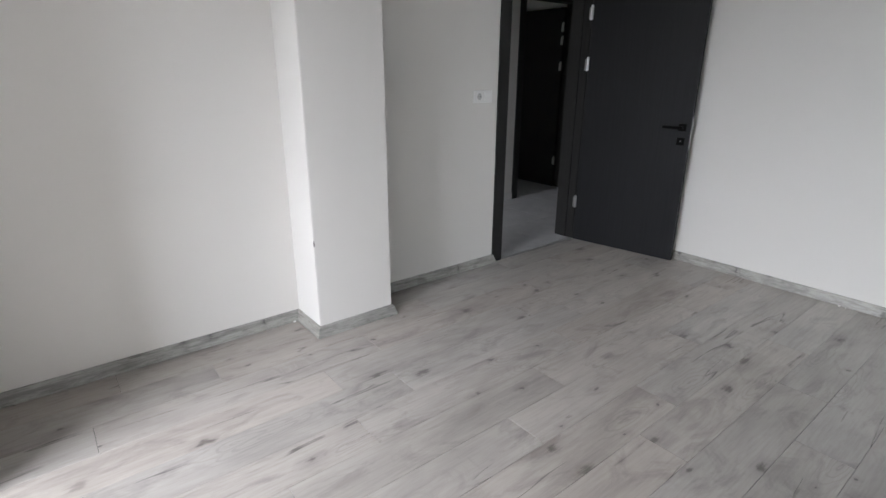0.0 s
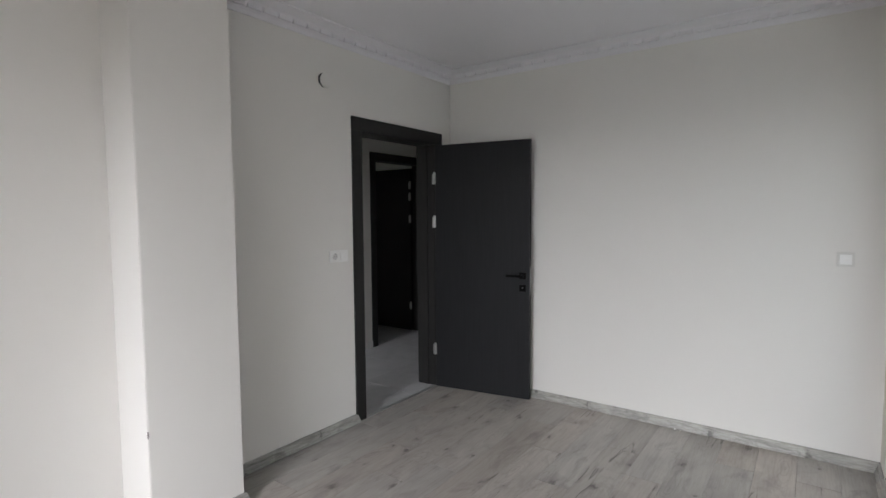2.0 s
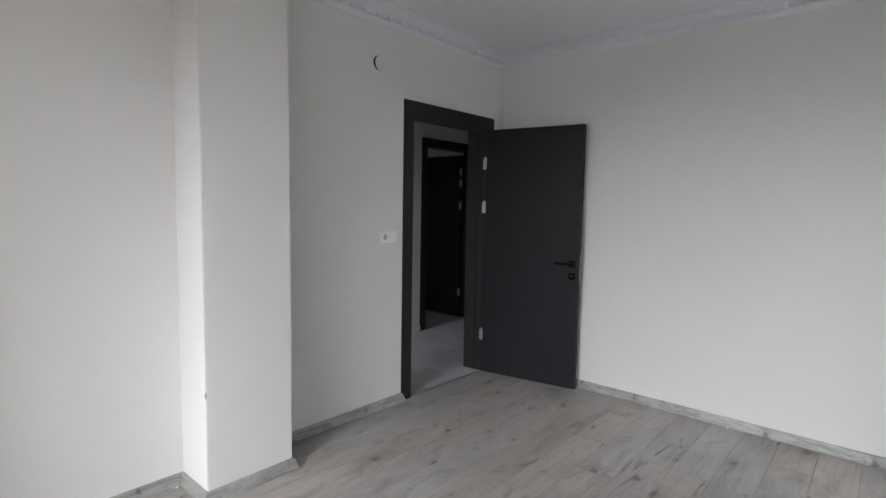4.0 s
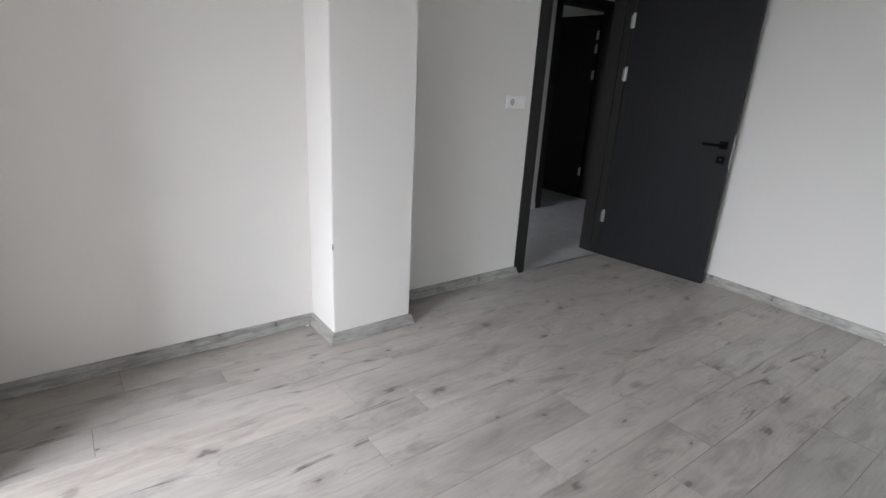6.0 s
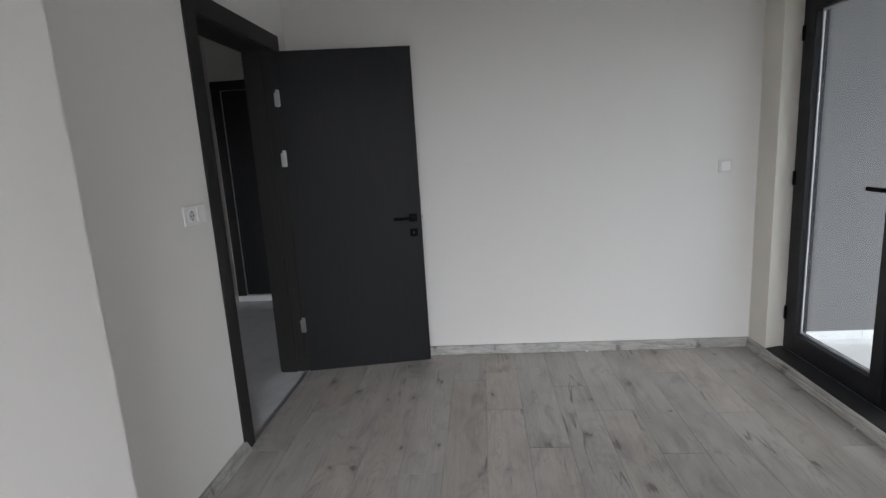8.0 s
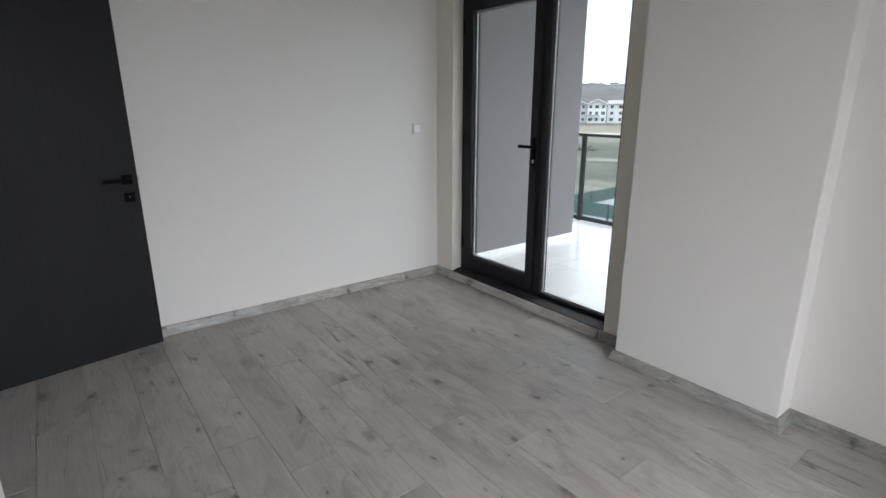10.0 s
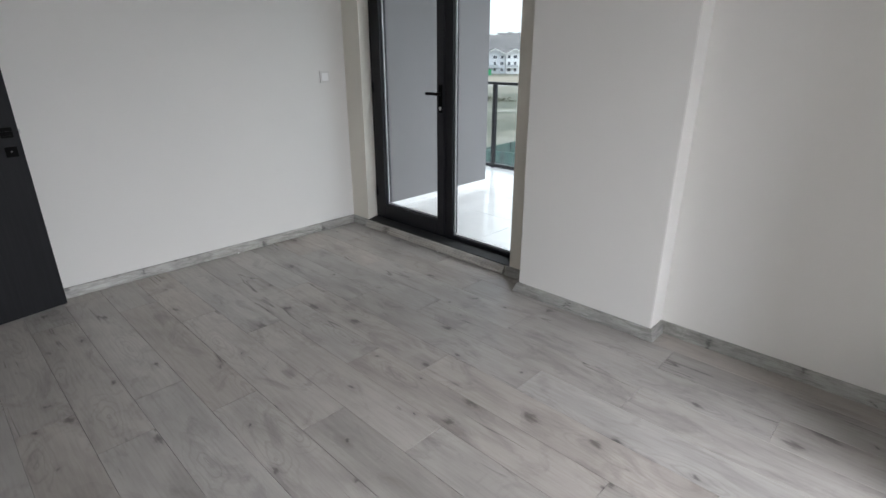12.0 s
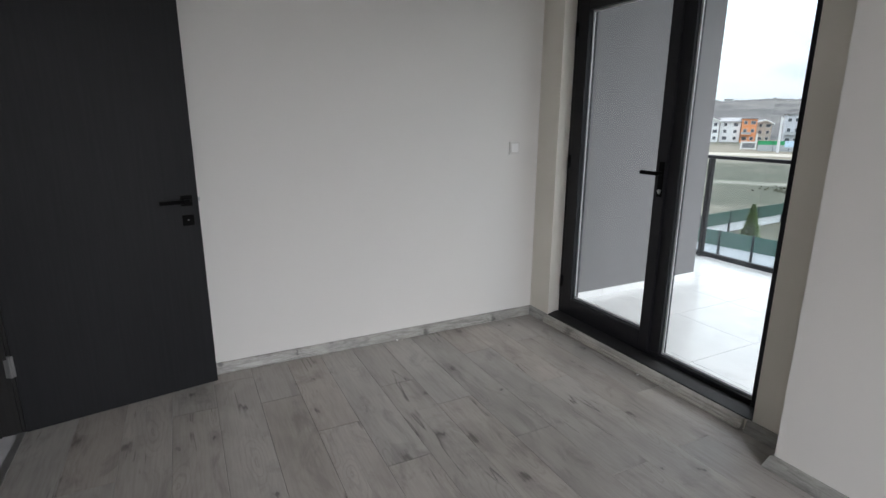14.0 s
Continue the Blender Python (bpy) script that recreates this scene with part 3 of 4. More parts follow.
hang(part("box_rim", bm, HOLE, None, "dark disc for the shade in the gap beside the lid"), cover)
bm = bmesh.new()
cyl(bm, 0.050, 0.005, pose(2.664, YN - 0.008, 2.404, 90, 0, 5), 36, 0.047)
hang(part("lid", bm, WALL), cover)

lamp = thing("ceiling_bulb", "lit white bulb on a short cord under the ceiling", "lamp", 2.15, 1.46, H)
bm = bmesh.new()
bmesh.ops.create_uvsphere(bm, u_segments=24, v_segments=16, radius=0.034, matrix=pose(2.15, 1.46, 2.585))
hang(part("bulb", bm, BULB, None, "glowing white bulb", True), lamp)
bm = bmesh.new()
cyl(bm, 0.018, 0.045, pose(2.15, 1.46, 2.638), 18)
cyl(bm, 0.004, 0.09, pose(2.15, 1.46, 2.705), 10)
hang(part("lamp_holder", bm, PLASTIC), lamp)

# flake of paint missing on the column's edge, crumbs by the skirting
bm = bmesh.new()
for dz, s in ((0.0, 0.009), (0.012, 0.006), (-0.011, 0.005)):
    bmesh.ops.create_icosphere(bm, subdivisions=1, radius=s, matrix=pose(CX0 + 0.001, CY + 0.001, 0.535 + dz) @ Matrix.Diagonal((0.55, 0.55, 1.2, 1)))
tagged(part("paint_chip", bm, plain_material("bare_plaster", (0.22, 0.21, 0.20), 0.95)), "small chip of bare plaster on the column's edge", "chip")
for x, y, s in ((1.285, 2.786, 0.008), (4.068, 0.89, 0.008), (4.064, 0.855, 0.004), (3.02, -0.170, 0.006)):
    bm = bmesh.new()
    bmesh.ops.create_icosphere(bm, subdivisions=1, radius=s, matrix=pose(x, y, s * 0.5 + 0.002) @ Matrix.Diagonal((1.3, 1, 0.6, 1)))
    tagged(part("plaster_crumb", bm, PLASTIC), "tiny white plaster crumb on the floor", "crumb", group="plaster crumbs")

# ---- hall behind the door ----
structure("wall_hall_north", slab([1.2, 4.575, 5.485, HX + 0.2], [-0.1, 2.155, H], [(4.575, 5.485, -0.2, 2.155)], on_y, HY, HY + 0.15), WALL, "unseen white hall wall with an opening added to light the hall with a doorway")
structure("wall_hall_east", slab([YN + 0.19, 3.28, 4.10, HY], [-0.1, 2.15, H], [(3.28, 4.10, -0.2, 2.15)], on_x, HX, HX + 0.2), WALL, "white end wall of the hall with a doorway")
# unseen end wall; its opening is added to let sky light into the hall
structure("wall_hall_west", slab([YN + 0.19, 3.25, 3.95, HY], [-0.1, 0.8, 2.1, H], [(3.25, 3.95, 0.8, 2.1)], on_x, 1.2, 1.0), WALL, "unseen white hall wall with an opening added to light the hall")
hall_door = door_set("door_3", "open dark flush door across the hall", 4.605, 5.455, 2.125, HY + 0.002, HY + 0.148, 0.090, 0.014)
hl = hang(box_part("leaf", (5.410, 5.452, HY + 0.152, HY + 0.99, 0.008, 2.095), DOOR, bevel=0.0015), hall_door)
for z in (0.335, 1.455, 1.74, 1.885):
    hinge(hall_door, z, pose(5.404, HY + 0.156, 0))
end_door = thing("door_4", "closed dark door at the end of the hall", "door", HX, 3.7, 0, kind="structure")
for nm, dims in (("casing", (HX - 0.014, HX, 3.19, 3.28, 0.06, 2.15)), ("casing", (HX - 0.014, HX, 4.10, 4.19, 0.06, 2.15)), ("casing_head", (HX - 0.014, HX, 3.19, 4.19, 2.15, 2.24))):
    hang(box_part(nm, dims, CASING, bevel=0.003), end_door)
hang(box_part("leaf", (HX + 0.02, HX + 0.06, 3.28, 4.10, 0.065, 2.15), DOOR, bevel=0.001), end_door)
hang(box_part("sill", (HX - 0.012, HX + 0.2, 3.19, 4.19, 0.0, 0.06), DULLWHITE, bevel=0.003), end_door)
for dims in ((1.2, 4.515, HY - 0.012, HY, 0, 0.075), (5.545, HX - 0.014, HY - 0.012, HY, 0, 0.075)):
    tagged(box_part("baseboard", dims, DULLWHITE, bevel=0.002), "white skirting board in the hall", "baseboard", kind="structure")
# the room across the hall, closed round
structure("wall_far_room_north", slab([4.1, HX + 0.2], [-0.1, H], [], on_y, 7.2, 7.4), WALL, "white wall of the room across the hall")
structure("wall_far_room_west", slab([HY + 0.15, 7.2], [-0.1, H], [], on_x, 4.1, 3.9), WALL, "white wall of the room across the hall")
# the opening here is unseen, added for a little light over the door leaf
structure("wall_far_room_east", slab([HY + 0.15, 6.4, 6.9, 7.2], [-0.1, 0.9, 2.2, H], [(6.4, 6.9, 0.9, 2.2)], on_x, HX, HX + 0.2), WALL, "white far room wall with an unseen opening added for faint light")

# ---- balcony ----
box_part("balcony_slab", (-1.2, 6.4, -3.0, -0.42, -0.30, -0.012), GROUT)
tagged(bpy.data.objects["balcony_slab"], "concrete balcony slab", "balcony", kind="structure")
box_part("balcony_roof", (-1.2, 6.4, -2.95, -0.42, 2.69, 2.95), OUTWHITE)
tagged(bpy.data.objects["balcony_roof"], "white underside of the balcony above", "balcony roof", kind="structure")
box_part("balcony_partition", (4.18, 4.40, -2.12, -0.42, -0.012, 2.69), RENDERGREY, bevel=0.004)
tagged(bpy.data.objects["balcony_partition"], "grey rendered wall at the side of the balcony", "wall", kind="structure")
for i in range(3):
    a, b = -2.12 + i * 0.566, -2.12 + (i + 1) * 0.566 - 0.003
    tagged(box_part("baseboard", (4.170, 4.180, a, b, 0.0, 0.058), BALTILE, bevel=0.001), "white tile skirting at the foot of the grey wall", "baseboard", kind="structure")
rail = thing("balcony_railing", "dark metal railing with tinted glass panes", "railing", 4.0, -2.90, 0)
hang(box_part("top_rail", (-1.1, 6.3, -2.925, -2.875, 1.045, 1.080), PVC, bevel=0.006), rail)
hang(box_part("bottom_rail", (-1.1, 6.3, -2.920, -2.880, 0.010, 0.060), PVC, bevel=0.004), rail)
for x in (-0.90, 0.50, 1.90, 3.30, 4.70, 6.10):
    hang(box_part("post", (x - 0.022, x + 0.022, -2.925, -2.875, 0.0, 1.045), PVC, bevel=0.004), rail)
for x in (-0.90, 0.50, 1.90, 3.30, 4.70):
    g = hang(box_part("pane", (x + 0.04, x + 1.36, -2.905, -2.897, 0.060, 1.045), RAILGLASS), rail)
    g.visible_shadow = False


# ---- outdoors ----
G = -6.2
bm = bmesh.new()
bmesh.ops.create_grid(bm, x_segments=60, y_segments=60, size=2500, matrix=pose(0, 0, G))
tagged(part("ground", bm, ground_material()), "rough grass and bare earth", "ground", kind="structure")
CONC = plain_material("pale_concrete", (0.60, 0.61, 0.63), 0.85, 0, 3.0, 0.1, 0.1)
DIRT = plain_material("pale_dirt_track", (0.36, 0.335, 0.285), 0.95, 0, 0.3, 0.25, 0.2)
GREEN = plain_material("green_site_screen", (0.03, 0.30, 0.12), 0.7, 0, 1.2, 0.15, 0)
MESHGREEN = plain_material("dark_green_fence_screen", (0.035, 0.085, 0.070), 0.75, 0, 4.0, 0.25, 0.1)
GREYPANEL = plain_material("grey_fence_panel", (0.40, 0.42, 0.43), 0.8, 0, 2.0, 0.1, 0)
SHINGLE = plain_material("grey_roof", (0.30, 0.30, 0.31), 0.85, 0, 3.0, 0.2, 0.1)
WINDOWDARK = plain_material("dark_window_glass", (0.10, 0.11, 0.13), 0.12, 0, 2.0, 0.2, 0)
U = Vector((0.588, -0.809, 0))      # away from the balcony
V = Vector((-0.809, -0.588, 0))     # to the right as seen from it


def out(a, b, z=0.0):
    """Place a metres away and b metres to the right, z over the ground."""
    p = U * a + V * b
    return Vector((p.x, p.y, G + z))


def out_pose(a, b, z=0.0, turn=0.0):
    p = out(a, b, z)
    return Matrix(((V.x, U.x, 0, p.x), (V.y, U.y, 0, p.y), (0, 0, 1, p.z), (0, 0, 0, 1))) @ pose(0, 0, 0, 0, 0, turn)


def strip(name, a0, a1, b0, b1, material, label, category, h=0.02):
    bm = bmesh.new()
    box(bm, b0, b1, a0, a1, 0.0, h, m=out_pose(0, 0))
    return tagged(part(name, bm, material), label, category, kind="structure")


strip("field", 112, 200, -220, 220, plain_material("dry_field", (0.165, 0.148, 0.112), 0.95, 0, 0.12, 0.35, 0.3), "pale dry stubble field", "field", 0.01)
strip("road", 140, 152, -140, 140, DIRT, "pale dirt road across the fields", "road", 0.03)
strip("path", 74, 78, -90, 90, plain_material("worn_grass_track", (0.20, 0.19, 0.155), 0.95, 0, 0.4, 0.4, 0.2), "faint pale track in the grass", "path", 0.02)
strip("pavement", 6.0, 33.0, -30, 30, plain_material("yard_concrete", (0.33, 0.34, 0.36), 0.85, 0, 1.2, 0.2, 0.1), "pale concrete yard below the balcony", "pavement", 0.02)


def house(a, b, w, d, h, wall_rgb, label, roof="gable", turn=0.0, storeys=2, balcony=False):
    root = new("house")
    root.matrix_world = out_pose(a, b, 0, turn)
    tagged(root, label, "house", "houses beyond the fields")
    wm = plain_material("house_render", wall_rgb, 0.85, 0, 1.5, 0.06, 0)
    bm = bmesh.new()
    box(bm, -w / 2, w / 2, 0, d, 0, h)
    rise = w * 0.24
    if roof == "gable":
        f = [bm.verts.new((x, 0.0, z)) for x, z in ((-w / 2, h), (w / 2, h), (0, h + rise))]
        k = [bm.verts.new((v.co.x, d, v.co.z)) for v in f]
        bm.faces.new(f)
        bm.faces.new(k[::-1])
        for i in range(3):
            bm.faces.new([f[i], f[(i + 1) % 3], k[(i + 1) % 3], k[i]])
    part("wall", bm, wm, root)
    bm = bmesh.new()
    if roof == "gable":
        for s in (-1, 1):
            eave, top = Vector((s * (w / 2 + 0.7), 0, h - 0.7 * rise * 2 / w)), Vector((0, 0, h + rise))
            vs = [bm.verts.new((p.x, y, p.z + dz)) for p in (eave, top) for y in (-0.9, d + 0.5) for dz in (0.03, 0.34)]
            for q in ((0, 1, 3, 2), (4, 6, 7, 5), (0, 4, 5, 1), (2, 3, 7, 6), (1, 5, 7, 3), (0, 2, 6, 4)):
                bm.faces.new([vs[i] for i in q])
        bmesh.ops.recalc_face_normals(bm, faces=bm.faces)
        board = bmesh.new()
        for s in (-1, 1):
            ang = math.degrees(math.atan2(rise, w / 2))
            box(board, -0.1, math.hypot(w / 2 + 0.7, rise * (1 + 1.4 / w)), -0.06, 0.06, -0.22, 0.22, m=pose(0, -0.97, h + rise + 0.14) @ (Matrix.Identity(4) if s > 0 else Matrix.Rotation(math.pi, 4, "Z")) @ pose(0, 0, 0, 0, ang, 0))
        part("bargeboard", board, OUTWHITE, root, "white bargeboards along the gable")
    elif roof == "shed":
        f = [bm.verts.new(c) for c in ((-w / 2 - 0.4, -0.6, h), (w / 2 + 0.4, -0.6, h), (w / 2 + 0.4, d + 0.4, h + 1.5), (-w / 2 - 0.4, d + 0.4, h + 1.5))]
        k = [bm.verts.new(v.co + Vector((0, 0, 0.25))) for v in f]
        bm.faces.new(f[::-1])
        bm.faces.new(k)
        for i in range(4):
            bm.faces.new([f[i], f[(i + 1) % 4], k[(i + 1) % 4], k[i]])
    else:
        box(bm, -w / 2 - 0.3, w / 2 + 0.3, -0.5, d + 0.3, h, h + 0.35)
    part("roof", bm, SHINGLE, root)
    n = max(2, int(w / 2.4))
    for s in range(storeys):
        z = 0.9 + s * (h / storeys)
        for i in range(n):
            x = -w / 2 + w * (i + 0.5) / n
            ww = 0.62 if (i + s) % 3 else 0.85
            win = box_part("window", (x - ww, x + ww, -0.06, 0.05, z, z + 1.35), PLASTIC, root)
            part_pane = box_part("pane", (x - ww + 0.08, x + ww - 0.08, -0.09, -0.05, z + 0.08, z + 1.27), WINDOWDARK, win)
    if balcony:
        box_part("balcony", (-w / 2, w * 0.15, -1.3, 0, h / storeys - 0.1, h / storeys + 0.15), wm, root)
        box_part("balcony_railing", (-w / 2, w * 0.15, -1.3, -1.22, h / storeys + 0.15, h / storeys + 1.0), GREYPANEL, root)
    return root


WHITEH, GREYH = (0.78, 0.79, 0.80), (0.55, 0.57, 0.60)
house(236, -36, 12, 10, 7.4, GREYH, "pale grey villa with a grey roof", "gable", 4, 3, True)
house(232, -24, 10, 10, 7.7, (0.66, 0.67, 0.69), "light grey villa with a long balcony", "shed", -3, 3, True)
house(233, -13.2, 9, 10, 7.6, GREYH, "light grey villa with a low gable", "gable", 3, 3, True)
house(231, -4.6, 7.6, 10, 7.8, WHITEH, "white three-storey villa with a low gable", "gable", 3, 3, True)
house(234, 3.2, 7.0, 10, 7.7, WHITEH, "white villa beside the orange one", "shed", -2, 3)
house(232, 9.4, 5.0, 10, 8.9, (0.72, 0.30, 0.14), "bright orange narrow house", "flat", 0, 3, True)
house(238, 14.8, 5.0, 10, 7.2, (0.52, 0.48, 0.42), "beige house with a grey roof", "gable", 4, 3)
house(222, 26, 12, 10, 10.4, (0.50, 0.52, 0.56), "grey three-storey house with wide dark windows", "flat", -2, 3, True)
house(236, 42, 13, 10, 7.6, WHITEH, "white two-storey house beside the field", "gable", 3, 2)


def fence_run(name, label, material, a0, b0, a1, b1, z0, z1, posts):
    root = new(name)
    p, q = out(a0, b0), out(a1, b1)
    d = q - p
    root.matrix_world = Matrix.Translation(p) @ Matrix.Rotation(math.atan2(d.y, d.x), 4, "Z")
    tagged(root, label, "fence")
    n = posts
    for i in range(n):
        x0, x1 = d.length * i / n, d.length * (i + 1) / n
        box_part("panel", (x0 + 0.03, x1 - 0.03, -0.02, 0.02, z0, z1), material, root)
        box_part("post", (x0 - 0.05, x0 + 0.05, -0.05, 0.05, 0, z1 + 0.05), PVC, root)
    return root


fence_run("site_fence", "bright green hoarding before the houses", GREEN, 205, -60, 205, -13, 0.3, 2.4, 14)
fence_run("site_fence", "green hoarding over a grey panel wall", GREEN, 167, 8.8, 165, 60, 1.67, 2.75, 14)
fence_run("panel_fence", "grey concrete panel wall under the green hoarding", GREYPANEL, 166.9, 8.8, 164.9, 60, 0.0, 1.65, 14)

sign = new("billboard")
sign.matrix_world = out_pose(172, 6.9, 0)
tagged(sign, "dark board in a white frame by the road", "billboard")
box_part("board", (-1.6, 1.6, -0.04, 0.04, 0.5, 1.9), plain_material("dark_board", (0.16, 0.17, 0.18), 0.6), sign)
for dims in ((-2.0, -1.6, -0.08, 0.08, 0.0, 2.3), (1.6, 2.0, -0.08, 0.08, 0.0, 4.6), (-1.6, 1.6, -0.08, 0.08, 1.9, 2.3), (-1.6, 1.6, -0.08, 0.08, 0.2, 0.5)):
    box_part("frame_bar", dims, OUTWHITE, sign)
board = new("sign_board")
board.matrix_world = out_pose(163, 16.6, 0)
tagged(board, "pale blue sign hung on the green hoarding", "sign")
box_part("panel", (-1.9, 1.9, -0.05, 0.05, 1.3, 2.9), plain_material("pale_blue_sign", (0.50, 0.66, 0.80), 0.6), board)
pole = new("utility_pole")
pole.matrix_world = out_pose(160, 13.0, 0)
tagged(pole, "tall pale concrete utility pole", "pole")
bm = bmesh.new()
cyl(bm, 0.34, 9.0, pose(0, 0, 4.5), 12, 0.24)
part("shaft", bm, CONC, pole)
box_part("arm", (-0.1, 1.2, -0.06, 0.06, 8.3, 8.5), CONC, pole)

fence_run("yard_fence", "dark green screen fence on a low white wall", MESHGREEN, 34.0, -4.4, 28.0, 7.0, 0.62, 1.50, 7)
fence_run("yard_fence", "dark green screen fence running off across the field", MESHGREEN, 34.2, -4.2, 56.0, 9.0, 0.62, 1.50, 7)
for a0, b0, a1, b1 in ((34.0, -4.4, 28.0, 7.0), (34.2, -4.2, 56.0, 9.0)):
    p, q = out(a0, b0), out(a1, b1)
    d = q - p
    w = box_part("yard_wall", (0, d.length, 0.06, 0.20, 0, 0.60), CONC)
    w.matrix_world = Matrix.Translation(p) @ Matrix.Rotation(math.atan2(d.y, d.x), 4, "Z")
    tagged(w, "low pale rendered wall under the green fence", "wall")


def conifer(a, b, h):
    root = new("tree")
    root.matrix_world = out_pose(a, b, 0)
    tagged(root, "small green conifer in the yard", "tree")
    bm = bmesh.new()
    cyl(bm, 0.05, h * 0.9, pose(0, 0, h * 0.45), 8, 0.012)
    part("trunk", bm, plain_material("bark", (0.10, 0.075, 0.055), 0.9), root)
    rng = random.Random(5)
    bm = bmesh.new()
    for i in range(2600):
        t = rng.random() ** 0.8
        r = (1 - t) * h * 0.26 * (0.35 + 0.65 * rng.random()) + 0.03
        ang = rng.random() * math.tau
        z = h * (0.12 + 0.88 * t)
        c = Vector((r * math.cos(ang), r * math.sin(ang), z))
        s = 0.07 + 0.06 * rng.random()
        m = Matrix.Translation(c) @ Matrix.Rotation(ang, 4, "Z") @ Matrix.Rotation(rng.uniform(-1.1, 0.1), 4, "Y") @ Matrix.Rotation(rng.uniform(-0.6, 0.6), 4, "X")
        vs = [bm.verts.new(m @ Vector(q)) for q in ((-s, -s * 0.4, 0), (s, 0, 0.02), (-s, s * 0.4, 0), (-s * 0.4, 0, s * 0.35))]
        bm.faces.new(vs[:3])
        bm.faces.new((vs[0], vs[1], vs[3]))
    part("crown", bm, plain_material("conifer_needles", (0.115, 0.175, 0.055), 0.8, 0, 6.0, 0.4, 0), root)


conifer(33.2, 0.4, 3.0)

# bushes in the field
rng = random.Random(9)
bm = bmesh.new()
for a, b, s in ((92, -5, 1.5), (95, -8, 1.2), (68, 6, 1.3), (69, 8.2, 1.0), (120, 14, 1.6), (124, 18, 1.4), (52, 3, 0.6), (100, -18, 1.4)):
    c = out(a, b)
    for i in range(240):
        p = c + Vector((rng.gauss(0, 0.9), rng.gauss(0, 0.9), 0)) * s + Vector((0, 0, abs(rng.gauss(0, 0.22)) * s))
        q = [bm.verts.new(p + Vector((rng.uniform(-1, 1), rng.uniform(-1, 1), rng.uniform(-0.6, 1))) * 0.16 * s) for k in range(3)]
        bm.faces.new(q)
tagged(part("bushes", bm, plain_material("dry_scrub", (0.09, 0.085, 0.055), 0.95, 0, 2.0, 0.3, 0)), "low dark scrub scattered over the field", "bushes", kind="stuff")

# wooded ridge beyond 250 m
bm = bmesh.new()
cols, rows_n = 260, 26
grid = []
for j in range(rows_n + 1):
    line = []
    for i in range(cols + 1):
        b = -420 + 840 * i / cols
        a = 260 + 620 * j / rows_n
        t = j / rows_n
        ridge = 33 + 6 * noise.noise(Vector((b * 0.006, 3.1, 0))) + 3 * noise.noise(Vector((b * 0.02, 7.7, 0)))
        z = ridge * (math.sin(min(1.0, t * 1.15) * math.pi / 2) ** 1.3) + (2.2 * noise.noise(Vector((b * 0.05, a * 0.05, 1.0))) + 2.4 * noise.noise(Vector((b * 0.21, a * 0.14, 4.0)))) * (0.2 + t)
        line.append(bm.verts.new(out(a, b, z if j else -1.0)))
    grid.append(line)
for j in range(rows_n):
    for i in range(cols):
        bm.faces.new((grid[j][i], grid[j][i + 1], grid[j + 1][i + 1], grid[j + 1][i]))
bmesh.ops.recalc_face_normals(bm, faces=bm.faces)
tagged(part("backdrop", bm, hill_material(), None, "", True), "grey wooded ridge on the horizon", "hill", kind="structure")
for a, b, w in ((690, 8, 8), (720, 44, 9), (700, -30, 8), (730, 62, 10), (690, 84, 8)):
    hut = new("far_house")
    hut.matrix_world = out_pose(a, b, 27)
    tagged(hut, "tiny white house on the ridge", "house", "houses on the ridge")
    box_part("wall", (-w / 2, w / 2, 0, 8, -6, 5), OUTWHITE, hut)
    box_part("roof", (-w / 2 - 0.5, w / 2 + 0.5, -0.5, 8.5, 5, 6.2), SHINGLE, hut)

# ---- floors laid piece by piece ----
def plank_mesh(length, width, thick=0.008):
    bm = bmesh.new()
    box(bm, 0, length, 0, width, -thick, 0.0)
    top = [e for e in bm.edges if all(v.co.z > -1e-6 for v in e.verts)]
    bmesh.ops.bevel(bm, geom=top, offset=0.0013, segments=1, affect="EDGES")
    me = bpy.data.meshes.new("plank")
    bm.to_mesh(me)
    bm.free()
    me.materials.append(FLOOR)
    return me


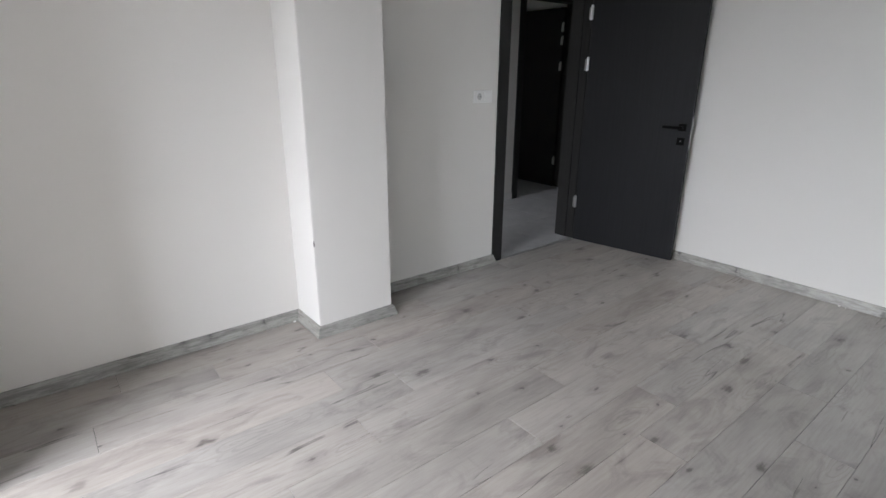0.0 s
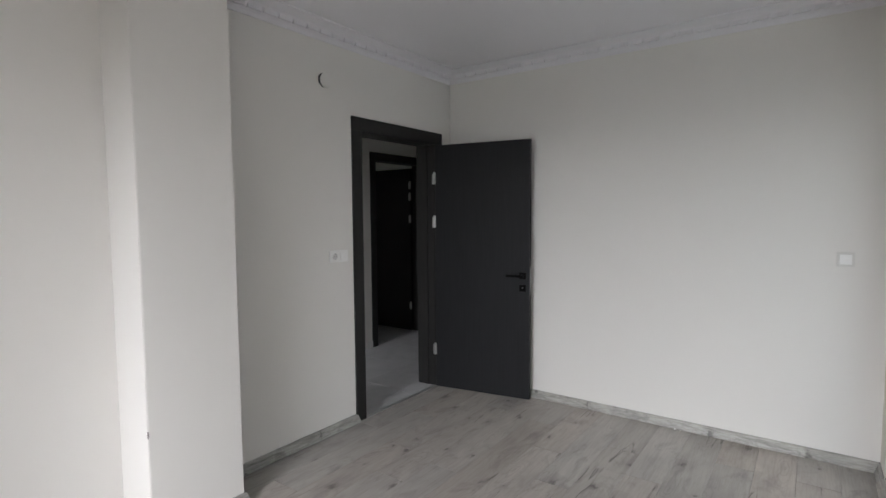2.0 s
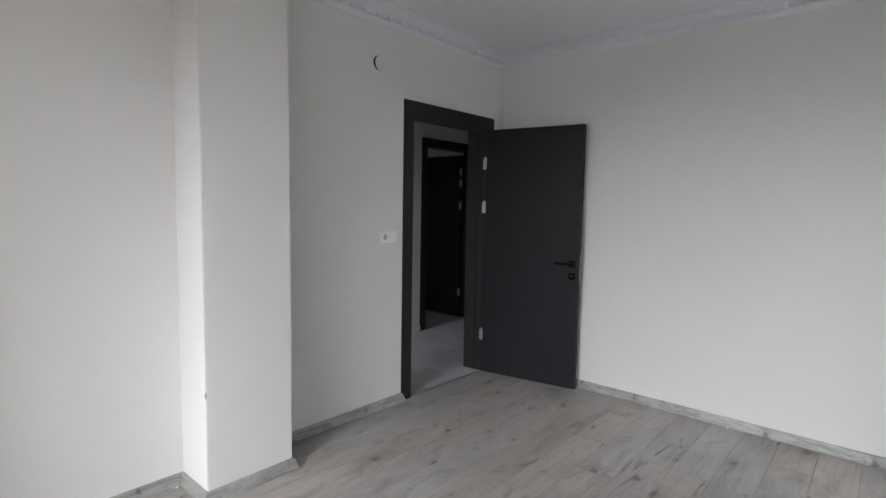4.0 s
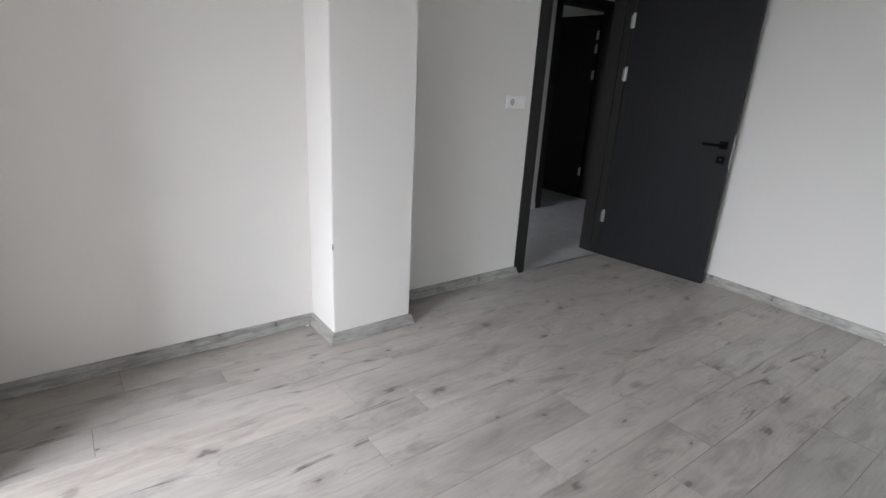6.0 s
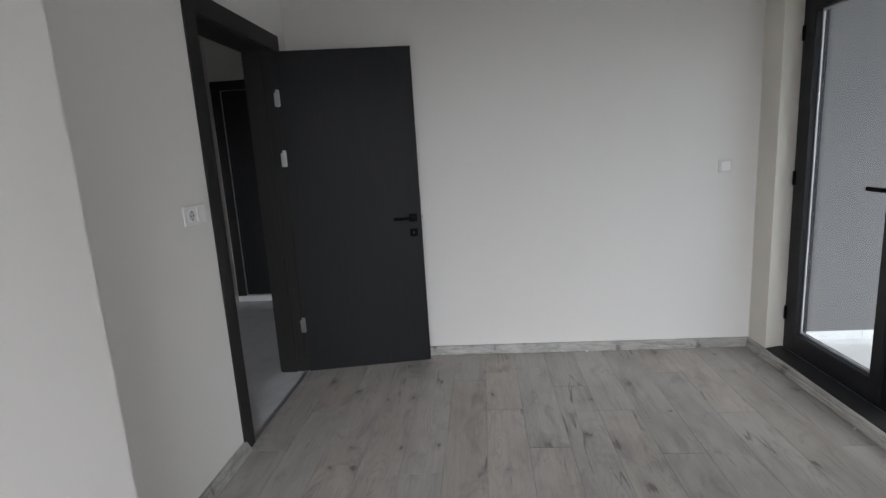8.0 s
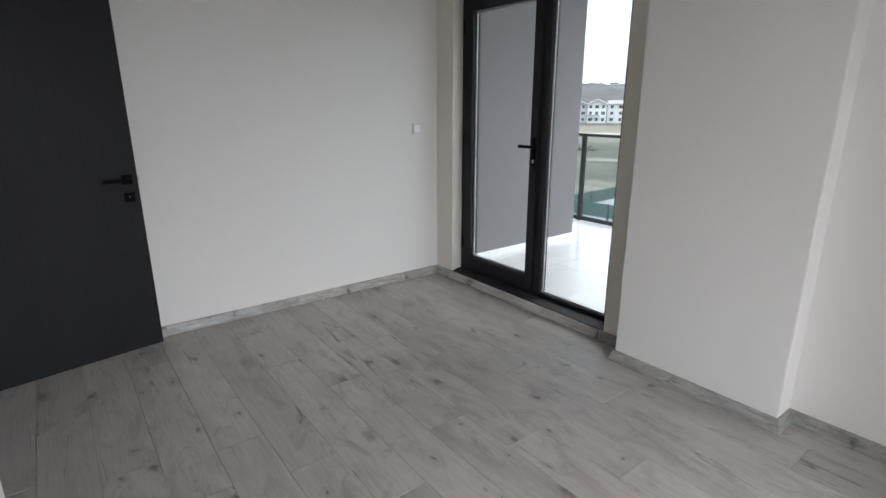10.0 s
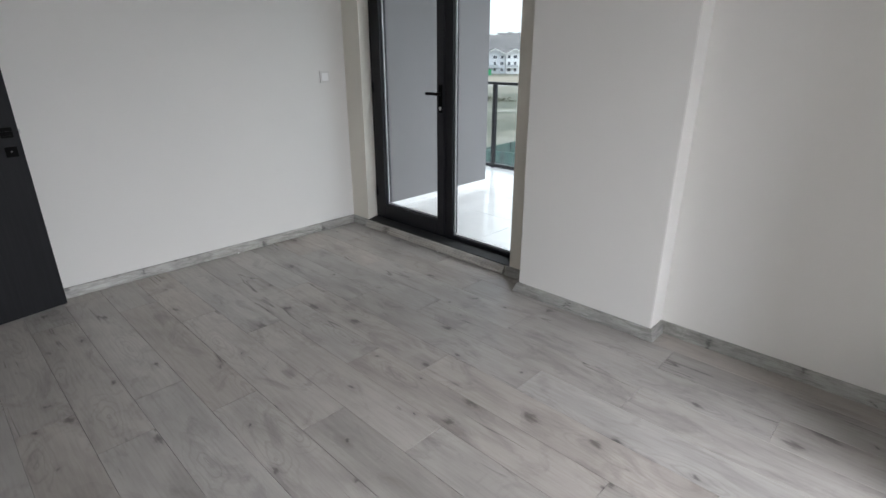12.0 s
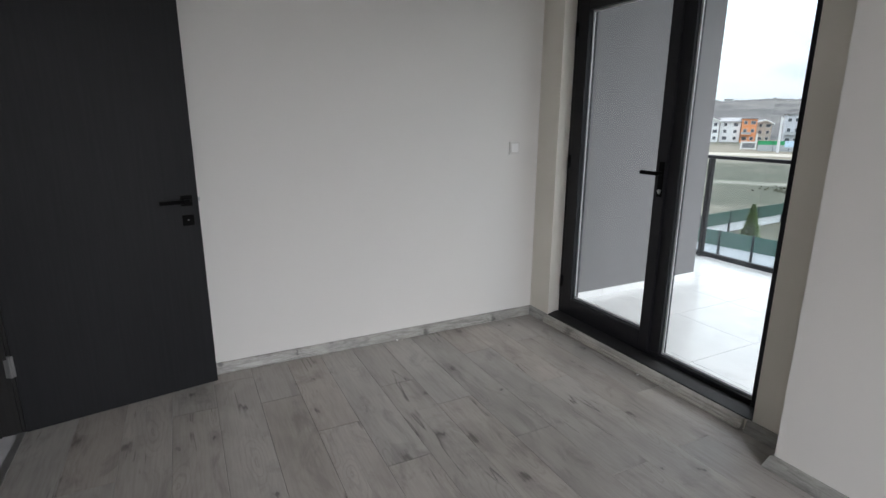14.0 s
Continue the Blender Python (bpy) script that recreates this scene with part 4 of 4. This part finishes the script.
bm = bmesh.new()
box(bm, XW - 0.2, XE + 0.1, -0.42, YN + 0.01, -0.12, -0.009)
floor = tagged(part("floor", bm, UNDER), "grey oak laminate floor of staggered planks", "floor", kind="structure")
PW, PL = 0.2022, 1.264
JOINT = {-2: 0.8, -1: 1.62, 0: 1.19, 1: 1.94, 2: 1.18, 3: 1.576, 4: 0.722, 5: 1.019, 6: 1.639, 7: 0.755, 8: 1.13, 9: 1.444, 10: 1.187, 11: 1.517, 12: 0.772, 13: 0.382}
ROW0 = -0.017
for k in range(-2, 14):
    y0, y1 = ROW0 + k * PW, ROW0 + (k + 1) * PW
    if k == 13:
        y1 = YN + 0.01
    x = JOINT[k] - 4 * PL
    while x < XE:
        a, b = max(x, XW - 0.02), min(x + PL, XE)
        if b - a > 0.02:
            ob = new("plank", plank_mesh(b - a - 0.0014, y1 - y0 - 0.0008))
            ob.location = (a, y0, 0.0)
            ob.parent = floor
        x += PL

bm = bmesh.new()
box(bm, 1.0, HX + 0.2, YN + 0.01, 7.4, -0.12, -0.008)
hall_floor = tagged(part("floor_hall", bm, GROUT), "pale grey tiled hall floor", "floor", kind="structure")


def tiles(parent, x0, x1, y0, y1, size, material, thick=0.010):
    shared = {}
    nx, ny = int(math.ceil((x1 - x0) / size)), int(math.ceil((y1 - y0) / size))
    for i in range(nx):
        for j in range(ny):
            a, b = x0 + i * size, y0 + j * size
            w, h = min(size, x1 - a) - 0.003, min(size, y1 - b) - 0.003
            if w < 0.02 or h < 0.02:
                continue
            key = (round(w, 4), round(h, 4))
            if key not in shared:
                bm = bmesh.new()
                box(bm, 0, w, 0, h, -thick, 0.0)
                me = bpy.data.meshes.new("tile")
                bm.to_mesh(me)
                bm.free()
                me.materials.append(material)
                shared[key] = me
            ob = new("tile", shared[key])
            ob.location = (a, b, 0.0)
            ob.parent = parent


tiles(hall_floor, 1.2, HX, YN + 0.012, 7.2, 0.6, HALLTILE)
tiles(bpy.data.objects["balcony_slab"], -1.2, 6.4, -3.0, -0.42, 0.6, BALTILE)
